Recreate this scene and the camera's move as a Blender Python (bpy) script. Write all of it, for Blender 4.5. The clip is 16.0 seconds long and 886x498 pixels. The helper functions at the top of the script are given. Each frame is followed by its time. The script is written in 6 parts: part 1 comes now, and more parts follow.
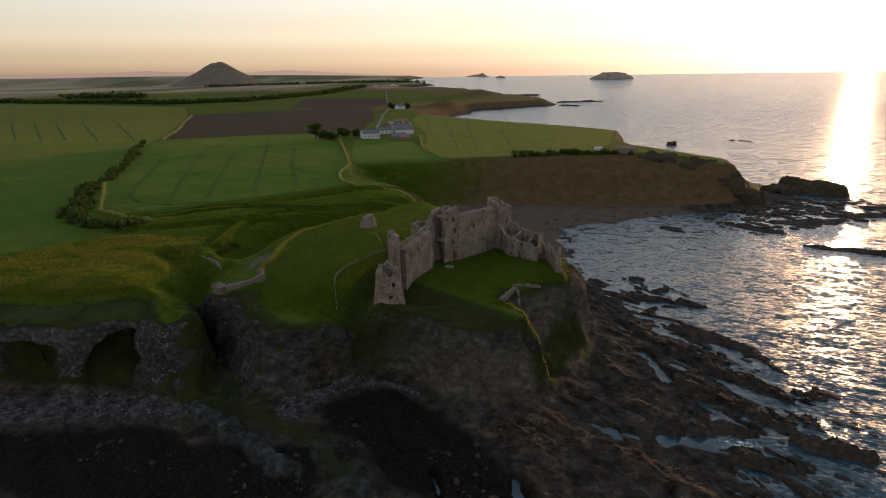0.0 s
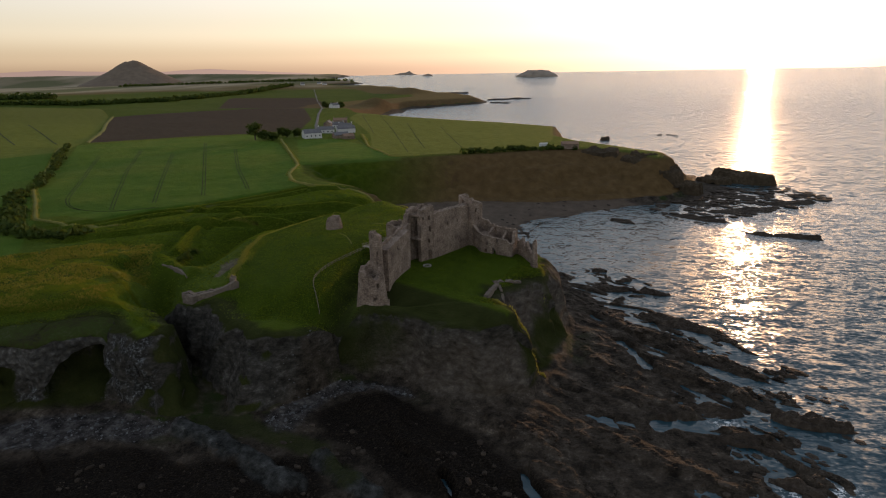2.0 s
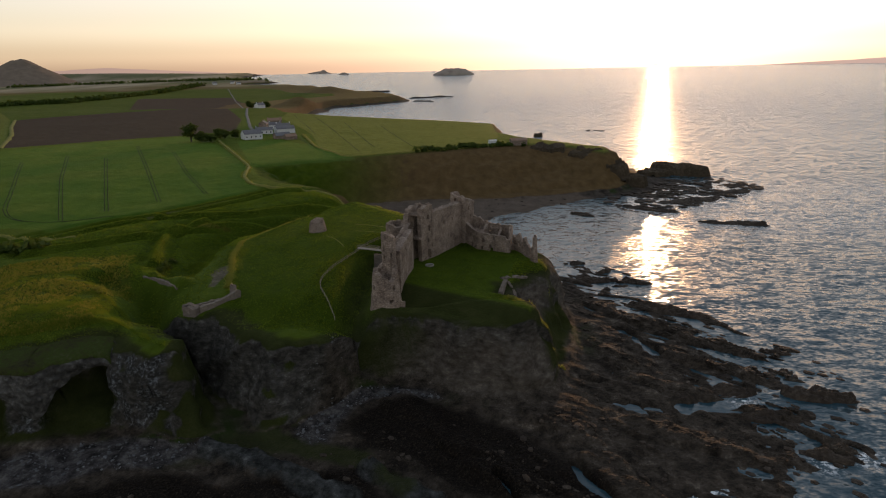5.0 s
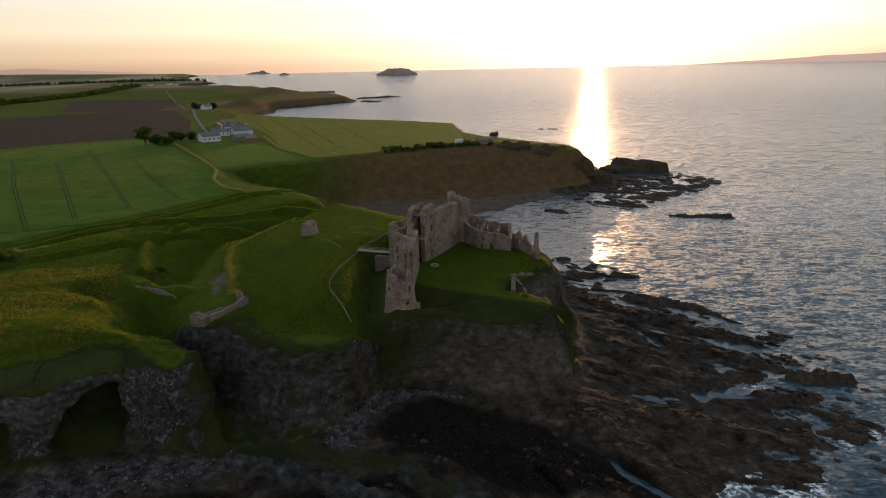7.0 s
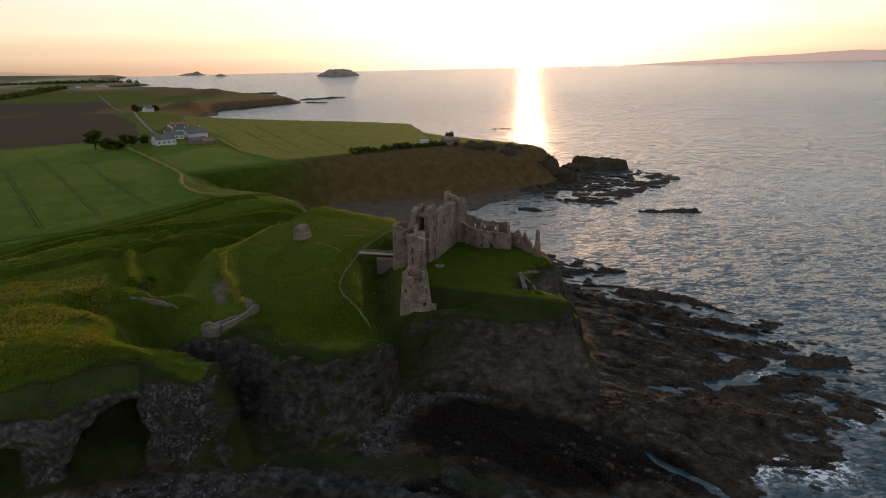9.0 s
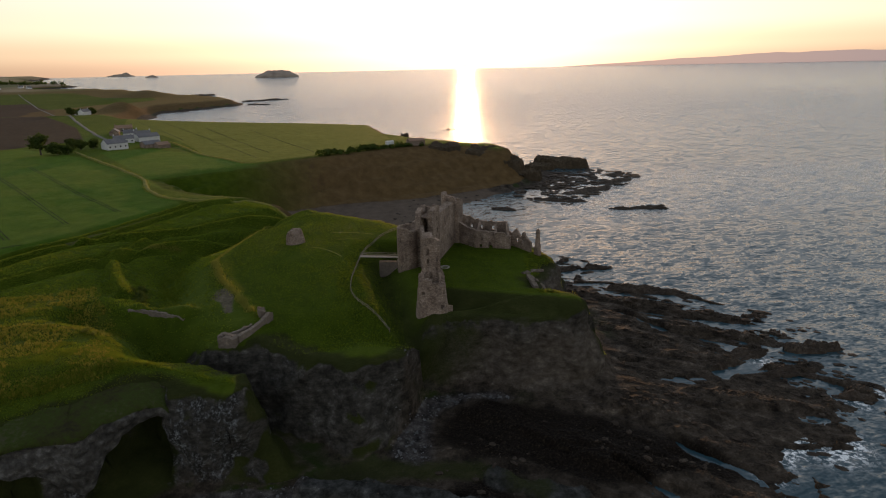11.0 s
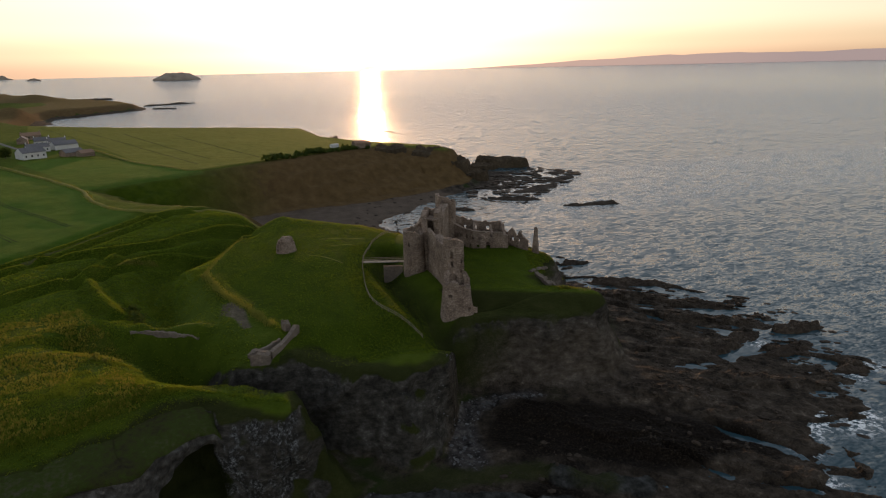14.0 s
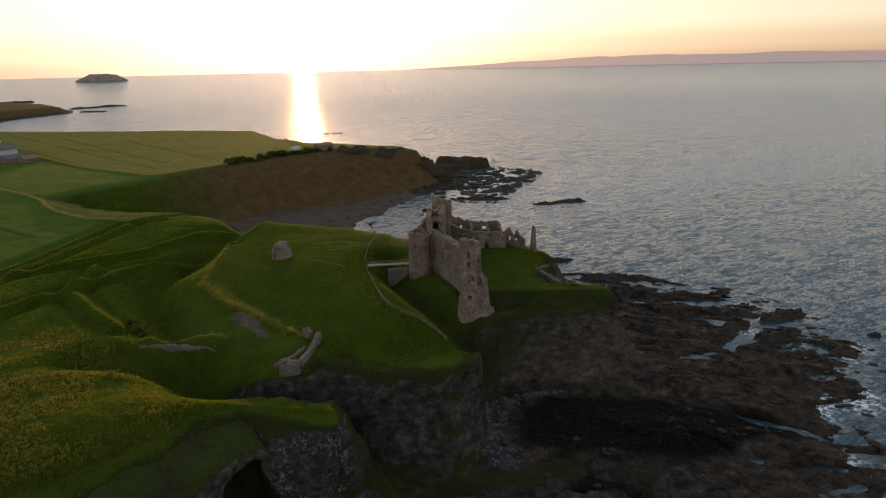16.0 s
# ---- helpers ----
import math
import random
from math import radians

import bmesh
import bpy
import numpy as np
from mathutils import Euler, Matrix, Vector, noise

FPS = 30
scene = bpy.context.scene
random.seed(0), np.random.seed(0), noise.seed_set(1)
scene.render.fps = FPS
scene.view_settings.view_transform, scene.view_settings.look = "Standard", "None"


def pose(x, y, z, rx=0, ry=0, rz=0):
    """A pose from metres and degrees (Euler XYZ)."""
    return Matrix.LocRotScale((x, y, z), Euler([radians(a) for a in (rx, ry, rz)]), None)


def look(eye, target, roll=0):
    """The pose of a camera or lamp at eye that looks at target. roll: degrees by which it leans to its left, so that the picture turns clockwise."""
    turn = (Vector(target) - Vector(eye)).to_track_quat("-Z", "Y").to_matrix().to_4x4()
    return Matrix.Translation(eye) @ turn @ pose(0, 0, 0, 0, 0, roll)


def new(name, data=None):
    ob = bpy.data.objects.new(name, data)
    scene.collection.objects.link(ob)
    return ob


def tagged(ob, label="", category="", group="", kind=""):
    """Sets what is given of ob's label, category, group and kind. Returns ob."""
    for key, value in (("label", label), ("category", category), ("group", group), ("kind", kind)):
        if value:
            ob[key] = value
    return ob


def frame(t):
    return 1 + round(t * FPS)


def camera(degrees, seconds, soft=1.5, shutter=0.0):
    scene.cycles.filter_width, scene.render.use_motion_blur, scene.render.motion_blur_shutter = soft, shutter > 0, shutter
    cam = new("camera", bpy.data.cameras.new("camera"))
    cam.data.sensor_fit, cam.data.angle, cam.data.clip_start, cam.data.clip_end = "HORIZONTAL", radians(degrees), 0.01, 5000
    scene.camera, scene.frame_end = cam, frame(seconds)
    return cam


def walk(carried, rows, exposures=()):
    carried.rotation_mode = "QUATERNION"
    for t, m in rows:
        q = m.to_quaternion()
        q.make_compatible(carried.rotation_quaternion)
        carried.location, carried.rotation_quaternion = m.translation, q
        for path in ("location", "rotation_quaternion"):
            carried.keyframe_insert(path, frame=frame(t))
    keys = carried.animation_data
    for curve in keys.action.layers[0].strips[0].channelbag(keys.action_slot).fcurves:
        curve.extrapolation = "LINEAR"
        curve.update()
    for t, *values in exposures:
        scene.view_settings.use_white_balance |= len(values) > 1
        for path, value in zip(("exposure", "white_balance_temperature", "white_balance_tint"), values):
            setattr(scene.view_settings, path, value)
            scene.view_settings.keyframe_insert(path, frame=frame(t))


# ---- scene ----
cam = camera(71.3, 16.0, soft=1.1)
walk(cam, [
    (0.0, pose(64.97, 5.59, 90.12, 74.166, 0.797, 19.593)),
    (0.5, pose(61.29, 4.88, 90.15, 74.099, 0.879, 17.786)),
    (1.0, pose(57.57, 4.09, 90.05, 74.046, 0.918, 16.057)),
    (1.5, pose(53.48, 3.30, 90.04, 73.984, 0.942, 14.446)),
    (2.0, pose(49.14, 2.52, 90.00, 73.914, 0.987, 12.889)),
    (2.5, pose(44.70, 1.71, 90.03, 73.865, 1.039, 11.535)),
    (3.0, pose(40.18, 0.96, 90.05, 73.823, 1.073, 10.233)),
    (3.5, pose(35.42, 0.39, 90.11, 73.759, 1.085, 8.939)),
    (4.0, pose(30.47, 0.09, 90.04, 73.723, 1.097, 7.641)),
    (6.5, pose(5.32, -0.46, 90.07, 73.560, 1.172, 1.017)),
    (7.0, pose(0.00, 0.00, 90.00, 73.548, 1.207, -0.357)),
    (7.5, pose(-5.26, 0.55, 89.98, 73.534, 1.204, -1.700)),
    (8.0, pose(-10.49, 1.06, 90.00, 73.511, 1.204, -3.091)),
    (8.5, pose(-15.72, 1.54, 90.01, 73.496, 1.211, -4.482)),
    (9.0, pose(-20.93, 2.15, 90.01, 73.503, 1.236, -5.879)),
    (11.5, pose(-46.88, 8.13, 90.15, 73.478, 1.183, -12.880)),
    (12.0, pose(-52.13, 9.75, 90.23, 73.463, 1.210, -14.357)),
    (12.5, pose(-57.22, 11.50, 90.22, 73.467, 1.220, -15.812)),
    (13.0, pose(-62.13, 13.31, 90.21, 73.477, 1.228, -17.217)),
    (13.5, pose(-66.88, 15.22, 90.17, 73.483, 1.230, -18.583)),
    (14.0, pose(-71.69, 17.29, 90.16, 73.490, 1.248, -20.004)),
    (14.5, pose(-76.53, 19.56, 90.19, 73.475, 1.244, -21.428)),
    (15.0, pose(-81.47, 21.95, 90.22, 73.473, 1.222, -22.886)),
    (15.5, pose(-86.32, 24.33, 90.23, 73.472, 1.190, -24.322)),
    (16.0, pose(-91.19, 26.76, 90.26, 73.476, 1.184, -25.798)),
], exposures=[(0.0, 1.86, 7120, 26), (16.0, 1.86, 7420, 26)])

# ---------------------------------------------------------------- light
SUN_AZ = radians(13.5)      # to the right of +y
SUN_EL = radians(3.2)
SUN_DIR = Vector((math.sin(SUN_AZ) * math.cos(SUN_EL), math.cos(SUN_AZ) * math.cos(SUN_EL), math.sin(SUN_EL)))

world = bpy.data.worlds.new("evening_sky")
scene.world = world
world.use_nodes = True
wn, wl = world.node_tree.nodes, world.node_tree.links
wn.clear()
w_out = wn.new("ShaderNodeOutputWorld")
w_bg = wn.new("ShaderNodeBackground")
w_sky = wn.new("ShaderNodeTexSky")
w_sky.sky_type = "NISHITA"
w_sky.sun_disc = False
w_sky.sun_elevation = SUN_EL
w_sky.sun_rotation = SUN_AZ
w_sky.air_density = 1.0
w_sky.dust_density = 0.5
w_sky.ozone_density = 1.8
w_hsv = wn.new("ShaderNodeHueSaturation")
w_hsv.inputs["Saturation"].default_value = 0.70
w_hsv.inputs["Value"].default_value = 1.3
w_bg.inputs["Strength"].default_value = 0.15
wl.new(w_sky.outputs[0], w_hsv.inputs["Color"])
w_haze = wn.new("ShaderNodeGamma")          # evening haze evens out the sky
w_haze.inputs["Gamma"].default_value = 0.56
wl.new(w_hsv.outputs[0], w_haze.inputs["Color"])
w_dir = wn.new("ShaderNodeTexCoord")
w_sep = wn.new("ShaderNodeSeparateXYZ")
w_low = wn.new("ShaderNodeValToRGB")          # haze layer on the horizon, the same all round
w_low.color_ramp.interpolation = "EASE"
for k, (pos, c) in enumerate(((0.0, (0.433, 0.42, 0.39)), (0.025, (0.58, 0.572, 0.53)), (0.06, (0.765, 0.775, 0.74)), (0.13, (0.90, 0.92, 0.91)), (0.32, (0.84, 0.965, 0.99)), (0.75, (0.73, 0.85, 0.90)))):
    e = w_low.color_ramp.elements[k] if k < 2 else w_low.color_ramp.elements.new(pos)
    e.position, e.color = pos, (*c, 1)
w_mul = wn.new("ShaderNodeMix")
w_mul.data_type, w_mul.blend_type = "RGBA", "MULTIPLY"
w_mul.inputs[0].default_value = 1.0
wl.new(w_dir.outputs["Generated"], w_sep.inputs[0])
wl.new(w_sep.outputs["Z"], w_low.inputs["Fac"])
wl.new(w_haze.outputs[0], w_mul.inputs[6])
wl.new(w_low.outputs["Color"], w_mul.inputs[7])
wl.new(w_mul.outputs[2], w_bg.inputs["Color"])
wl.new(w_bg.outputs[0], w_out.inputs["Surface"])

sun = new("sun", bpy.data.lights.new("sun", "SUN"))
sun.data.energy = 0.55
sun.data.angle = radians(0.9)
sun.data.color = (1.0, 0.62, 0.30)
sun.matrix_world = look(SUN_DIR * 300, (0, 0, 0))


# ---------------------------------------------------------------- small helpers


def mesh_from(name, verts, faces, smooth=False):
    me = bpy.data.meshes.new(name)
    me.from_pydata([tuple(v) for v in verts], [], [tuple(f) for f in faces])
    me.update()
    if smooth:
        me.polygons.foreach_set("use_smooth", np.ones(len(me.polygons), bool))
    return me


def part(name, bm, material, parent=None, label="", smooth=False):
    """One bmesh as one mesh object, under a thing or a part."""
    me = bpy.data.meshes.new(name)
    bm.normal_update()
    bm.to_mesh(me)
    bm.free()
    if smooth:
        me.polygons.foreach_set("use_smooth", np.ones(len(me.polygons), bool))
    if material:
        me.materials.append(material)
    ob = new(name, me)
    if parent is not None:
        ob.parent = parent
    if label:
        tagged(ob, label)
    return ob


def thing(name, x, y, z, rz=0.0, label="", category="", group="", kind=""):
    ob = new(name)
    ob.empty_display_size = 0.5
    ob.matrix_basis = pose(x, y, z, 0, 0, rz)
    return tagged(ob, label, category, group, kind)


def smooth01(v):
    v = np.clip(v, 0.0, 1.0)
    return v * v * (3 - 2 * v)


# repeatable value noise on numpy arrays
_LAT = np.random.default_rng(11).random((256, 256))


def vnoise(x, y):
    xi, yi = np.floor(x).astype(int), np.floor(y).astype(int)
    fx, fy = x - xi, y - yi
    fx, fy = fx * fx * (3 - 2 * fx), fy * fy * (3 - 2 * fy)
    a, b = _LAT[xi & 255, yi & 255], _LAT[(xi + 1) & 255, yi & 255]
    c, d = _LAT[xi & 255, (yi + 1) & 255], _LAT[(xi + 1) & 255, (yi + 1) & 255]
    return (a + (b - a) * fx) * (1 - fy) + (c + (d - c) * fx) * fy


def fbm(x, y, octaves=4, gain=0.5):
    total, amp, norm = 0.0, 1.0, 0.0
    for k in range(octaves):
        total = total + amp * (vnoise(x * 2 ** k + 17.3 * k, y * 2 ** k + 9.1 * k) * 2 - 1)
        norm += amp
        amp *= gain
    return total / norm


def sdf(poly, x, y):
    """Signed distance to a polygon, positive inside."""
    px, py = np.array(poly, float).T
    best = np.full(x.shape, 1e18)
    inside = np.zeros(x.shape, bool)
    n = len(px)
    for i in range(n):
        ax, ay, bx, by = px[i], py[i], px[(i + 1) % n], py[(i + 1) % n]
        ex, ey = bx - ax, by - ay
        u = np.clip(((x - ax) * ex + (y - ay) * ey) / (ex * ex + ey * ey + 1e-12), 0, 1)
        best = np.minimum(best, (x - ax - u * ex) ** 2 + (y - ay - u * ey) ** 2)
        cross = ((ay > y) != (by > y)) & (x < (bx - ax) * (y - ay) / (by - ay + 1e-12) + ax)
        inside ^= cross
    return np.where(inside, 1, -1) * np.sqrt(best)


def line_dist(line, x, y):
    best = np.full(np.shape(x), 1e18)
    for (ax, ay), (bx, by) in zip(line[:-1], line[1:]):
        ex, ey = bx - ax, by - ay
        u = np.clip(((x - ax) * ex + (y - ay) * ey) / (ex * ex + ey * ey + 1e-12), 0, 1)
        best = np.minimum(best, (x - ax - u * ex) ** 2 + (y - ay - u * ey) ** 2)
    return np.sqrt(best)


# ---------------------------------------------------------------- plan of the coast
TOP = [(-4900, -900), (-1500, -230), (-300, 88), (-160, 116), (-114, 130), (-103, 132), (-96, 137), (-90, 140.5), (-83, 141),
       (-77, 138), (-74, 135), (-69, 133), (-64.5, 133), (-62, 137), (-63.5, 141.5), (-69, 145.5), (-75, 150), (-80, 155), (-87, 162.5), (-85.5, 166), (-80, 165), (-71.5, 159.5), (-66, 157.5), (-62, 158.5), (-57, 155.5), (-51, 152),
       (-42, 144), (-37, 142), (-31, 142.5), (-24, 148), (-20, 157), (-17, 163), (-12, 165.5), (-8, 166), (-3, 164.5), (8, 161), (16, 158), (24, 157.5), (28, 160.5),
       (32, 166), (26, 175), (21, 180), (23, 190), (30, 196), (36, 203), (38, 210), (36, 219), (31, 230), (24, 241), (13, 249), (0, 252),
       (-5, 257), (-16, 274), (-30, 288), (-45, 299), (-52, 309), (-60, 318), (-83, 336), (-108, 347), (-126, 367), (-140, 395),
       (-133, 404), (-87, 431), (-34, 467), (18, 498), (60, 518), (80, 518), (102, 490), (110, 500), (108, 530), (80, 556),
       (40, 568), (19, 605), (13, 702), (-54, 758), (-128, 795), (-209, 836)]
FOOT = [(-4900, -950), (-1500, -270), (-300, 68), (-160, 102), (-113, 117), (-95, 121), (-83, 126), (-76, 130.5), (-67, 127.5), (-58, 126.5), (-51, 127),
        (-47, 131), (-54, 141), (-66, 151), (-72, 156), (-62, 146), (-52, 141), (-46, 140), (-42, 132), (-38, 130), (-30, 135), (-25, 143), (-19, 155),
        (-8, 160), (0, 158), (7, 153.5), (12, 150), (19, 148), (27, 148.5), (35, 155), (41, 170), (45, 190), (46, 215), (42, 228),
        (36, 240), (29, 251), (13, 260), (2, 267), (-8, 284), (-22, 300), (-38, 312), (-43, 326), (-50, 340), (-62, 355),
        (-77, 369), (-82, 386), (-70, 398), (-31, 414), (26, 418), (67, 432), (92, 448), (108, 455), (122, 478), (134, 520),
        (130, 556), (100, 584), (50, 594), (40, 620), (34, 716), (-44, 774), (-120, 812), (-200, 852)]
SHORE = [(-4900, -1000), (-1500, -340), (-300, 10), (-160, 40), (-100, 55), (-20, 66), (26, 84), (55, 96), (62, 108), (70, 113),
         (81, 118), (84, 129), (100, 132), (107, 136), (92, 147), (100, 152), (90, 160), (92, 170), (106, 172), (99, 182), (114, 191), (104, 200),
         (96, 219), (73, 236), (61, 240), (66, 250), (84, 257), (73, 272), (55, 285), (46, 268), (34, 280), (24, 308),
         (18, 345), (26, 380), (53, 409), (82, 425), (88, 424), (103, 398), (118, 385), (148, 418), (190, 444), (212, 482),
         (193, 518), (164, 540), (140, 590), (70, 620), (56, 705), (-20, 790), (-110, 832), (-190, 872)]


# the far shore, beach by beach, towards the horizon
BAY_SAND = [(-90, 372), (-82, 398), (-31, 424), (26, 428), (72, 440), (84, 433), (47, 398), (14, 374), (12, 345), (22, 312), (30, 285), (4, 284), (-24, 306), (-50, 340)]
FAR_COAST = [(-260, 915), (-305, 1000), (-350, 1180), (-372, 1330), (-372, 1440), (-380, 1530), (-335, 1577), (-268, 1684), (-216, 1758), (-268, 1905),
             (-335, 2009), (-399, 2065), (-486, 2123), (-594, 2253), (-678, 2340), (-807, 2385), (-975, 2410), (-1014, 2565), (-955, 2722), (-1174, 3047),
             (-1387, 3374), (-1483, 3902), (-1752, 4458), (-1950, 4940)]


def inset(line, d):
    """The line moved inland (to its left) by d."""
    p = np.array(line, float)
    t = np.gradient(p, axis=0)
    t /= np.linalg.norm(t, axis=1)[:, None]
    return [tuple(q) for q in p + d * np.stack([-t[:, 1], t[:, 0]], -1)]


SHORE = SHORE + FAR_COAST + [(-4940, 4940)]
FOOT = FOOT + inset(FAR_COAST, 14) + [(-4920, 4920)]
TOP = TOP + inset(FAR_COAST, 36) + [(-4900, 4900)]


def far_rise(r):
    """How much a far sheet lies above the flat: beyond 1.5 km true distances are drawn in, up to the horizon."""
    u = np.clip((r - 1500.0) / 3400.0, 0, 1)
    true_d = 1500.0 * (32000.0 / 1500.0) ** u
    dip = 90.0 / true_d + (true_d - 1500.0) / 1.48e7
    return np.where(r > 1500, 90.0 - r * dip, 0.0) * smooth01((r - 1300) / 1300.0)


def bump2(x, y, cx, cy, rx, ry, h, p=1.0):
    q = ((x - cx) / rx) ** 2 + ((y - cy) / ry) ** 2
    return h * np.exp(-q ** p)


DITCH_1 = [(-84, 163), (-88, 171), (-91, 182), (-92, 204), (-97, 226), (-96, 243), (-85, 257), (-70, 284), (-58, 305), (-56, 316)]
SCARP = [(-62, 167), (-69, 190), (-76, 207), (-80, 227), (-76, 242), (-67, 270), (-53, 289)]
HOLLOW = [(-82, 165), (-87, 170), (-94, 177), (-102, 182), (-112, 187)]
BANKS = [[(-178, 218), (-166, 236), (-153, 257), (-138, 273), (-123, 296), (-106, 323), (-88, 325)], [(-174, 215), (-162, 233), (-149, 253), (-134.5, 270), (-119.5, 293), (-102, 318)], [(-156, 207), (-135, 228), (-108, 252), (-87, 264), (-67, 273)], [(-136, 266), (-117, 270), (-97, 275), (-79, 291), (-62, 303)], [(-105, 205), (-112, 222), (-118, 240), (-112, 262)]]
CAVE_1 = [(-120, 112), (-118, 123), (-111, 129), (-103, 128), (-99, 121), (-104, 114)]
CAVE_2 = [(-92, 118), (-95, 128), (-92, 137), (-84, 142), (-79, 140), (-77.8, 134), (-77, 128), (-77, 123)]
CRAG_LEDGE = [(-19, 162), (-7, 165), (5, 160), (4, 157), (-7, 160.5), (-18, 157)]
LEDGES = [([(65, 218), (83, 200), (102, 185)], 4.5, 1.7), ([(74, 185), (88, 177), (101, 169)], 3.5, 1.4), ([(89, 154), (99, 147), (103, 131)], 4.0, 1.8),
          ([(55, 143), (69, 137), (87, 132)], 6.0, 1.5), ([(29, 144), (45, 127), (55, 110)], 5.5, 1.4), ([(-6, 148), (14, 128), (33, 111), (41, 102)], 7.0, 1.8),
          ([(11, 150), (40, 139)], 5.0, 1.2), ([(60, 170), (78, 160)], 4.0, 1.2), ([(52, 190), (60, 178)], 4.0, 1.2)]
RIBS = [[(-50, 124), (-38, 121), (-28, 117), (-11, 110)], [(-9, 120), (-2, 116), (7, 111)]]
KELP = [[(-19, 137), (-15, 145), (-1, 151), (10, 145), (24, 137), (44, 122), (50, 106), (31, 112), (11, 114), (-1, 125), (-11, 127)], [(-112, 92), (-76, 107), (-54, 116), (-42, 111), (-22, 118), (-10, 122), (-4, 110), (0, 92), (-60, 82)]]
LANES = [([(53, 227), (57, 221)], 1.3), ([(45, 167), (50, 165)], 1.0), ([(63, 203), (67, 195), (71, 186)], 2.6), ([(86, 191), (96, 181)], 1.6), ([(71, 153), (83, 156), (94, 160)], 2.6), ([(57, 153), (61, 149)], 1.4),
         ([(21, 120), (28, 107), (42, 96)], 0.9), ([(36, 129), (41, 120), (47, 112), (50, 104)], 0.8)]
WARD = [(-64, 168), (-72, 192), (-79, 208), (-82, 227), (-77, 245), (-50, 300), (-5, 256), (-18, 205), (-20, 150), (-58, 150)]
CASTLE_DITCH = [(-20, 160), (-22, 176), (-23.5, 194), (-23.5, 210), (-18, 226)]


def terrain(x, y):
    """Ground height and the steps between its zones."""
    wob = fbm(x / 14, y / 14, 4) * 3.2 * np.clip(1 - (y - 330) / 200, 0.35, 1) + fbm(x / 4.0 + 50, y / 4.0, 3) * 1.1
    d_top = sdf(TOP, x, y)
    d_top = d_top + (2.6 * fbm(x / 8 + 3, y / 8, 3) + 1.2 * fbm(x / 3 + 9, y / 3, 2)) * np.exp(-(d_top / 9.0) ** 2) * np.clip((330 - y) / 30, 0, 1)
    d_foot = sdf(FOOT, x, y)
    d_shore = sdf(SHORE, x, y)
    inland = np.clip(d_top, 0, None)
    r = np.hypot(x, y)
    # plateau
    top = 25.0 + 5.0 * smooth01((y - 190) / 260) + 3.0 * smooth01((-x - 60) / 250)
    top = top - 2.2 * smooth01((172 - y) / 15) * smooth01((x + 60) / 20) * smooth01((-x - 12) / 8)
    top = top + 1.2 * fbm(x / 70, y / 70, 3) * smooth01(inland / 60) + 0.35 * fbm(x / 12, y / 12, 3) * smooth01(inland / 6) * (1 - 0.75 * smooth01(sdf(WARD, x, y) / 5 + 0.5))
    top = np.where(y > 950, top - (18 * smooth01((y - 950) / 300)) * np.exp(-(inland / 700.0) ** 2), top)
    top = top + 6.0 * fbm(x / 600, y / 600 + 3, 3) * smooth01((r - 700) / 900)
    # the ward's gentle rise, added to tilt its grass out of the low sun
    top = top + 0.024 * (y - 222) * smooth01(sdf(WARD, x, y) / 12 + 0.3) * smooth01(inland / 6)
    top = top + bump2(x, y, -38, 212, 26, 50, 2.4, 1.5)
    # the headland steps down to the sea
    top = top - 5.0 * smooth01((x - 22) / 75) * smooth01((y - 440) / 40) * smooth01((620 - y) / 60)
    # rim rounding and the lawn's fall
    top = top - (1.1 * np.exp(-inland / 3.0) + 1.5 * np.exp(-(inland / 8.0) ** 2) * (y < 330)) * (1 - 0.75 * smooth01((x + 14) / 6) * smooth01((34 - x) / 6) * (y < 170))
    # ditches and banks
    dl = line_dist(DITCH_1, x, y)
    side = sdf([(-62, 150), *SCARP, (-40, 300), (0, 250), (0, 160)], x, y)
    top = top - 5.6 * np.exp(-(dl / 6.5) ** 2) * smooth01((-side + 1.0) / 3.5) - 1.5 * smooth01(-side / 3.0) * np.exp(-(dl / 14) ** 2)
    top = top + 0.5 * np.exp(-((side - 1.5) / 1.8) ** 2) * (line_dist(SCARP, x, y) < 9)
    top = top - 4.6 * np.exp(-(line_dist(HOLLOW, x, y) / 6.0) ** 2)
    for bank in BANKS:
        db = line_dist(bank, x, y)
        top = top + 1.3 * np.exp(-(db / 1.7) ** 2) - 1.3 * np.exp(-((db - 4.2) / 2.2) ** 2)
    # filled ground behind the low wall
    top = top + 3.6 * np.exp(-(line_dist([(-96, 191), (-91, 188.5), (-84, 182)], x, y) / 4.0) ** 2) + bump2(x, y, -91.5, 186.5, 6.5, 5.0, 2.3)
    # the promontory's swell and the lawn's fall towards the sea cliff
    top = top + bump2(x, y, -98, 150, 20, 11, 1.7)
    lip = 178.5 - 0.46 * (x - 2)
    top = top - 2.9 * smooth01((lip - y) / 13) * smooth01((x + 14) / 6) * smooth01((40 - x) / 6) * (y < 200)
    dl = line_dist(CASTLE_DITCH, x, y)
    top = top - 6.0 * np.exp(-(dl / 5.2) ** 2)
    # cliff
    out = np.clip(-d_top, 0, None)
    inn = np.clip(d_foot, 0, None)
    s = out / (out + inn + 1e-6)
    s = np.clip(s + wob * 0.045 * np.sin(np.pi * s), 0, 1)
    foot = 3.2 + 0.9 * fbm(x / 9, y / 9, 3)
    prof = 1 - (0.25 * s + 0.75 * smooth01(s * 1.1 - 0.02))
    ledge = 0.05 * np.sin(s * 21 + fbm(x / 10, y / 10, 2) * 4) * np.sin(np.pi * s)
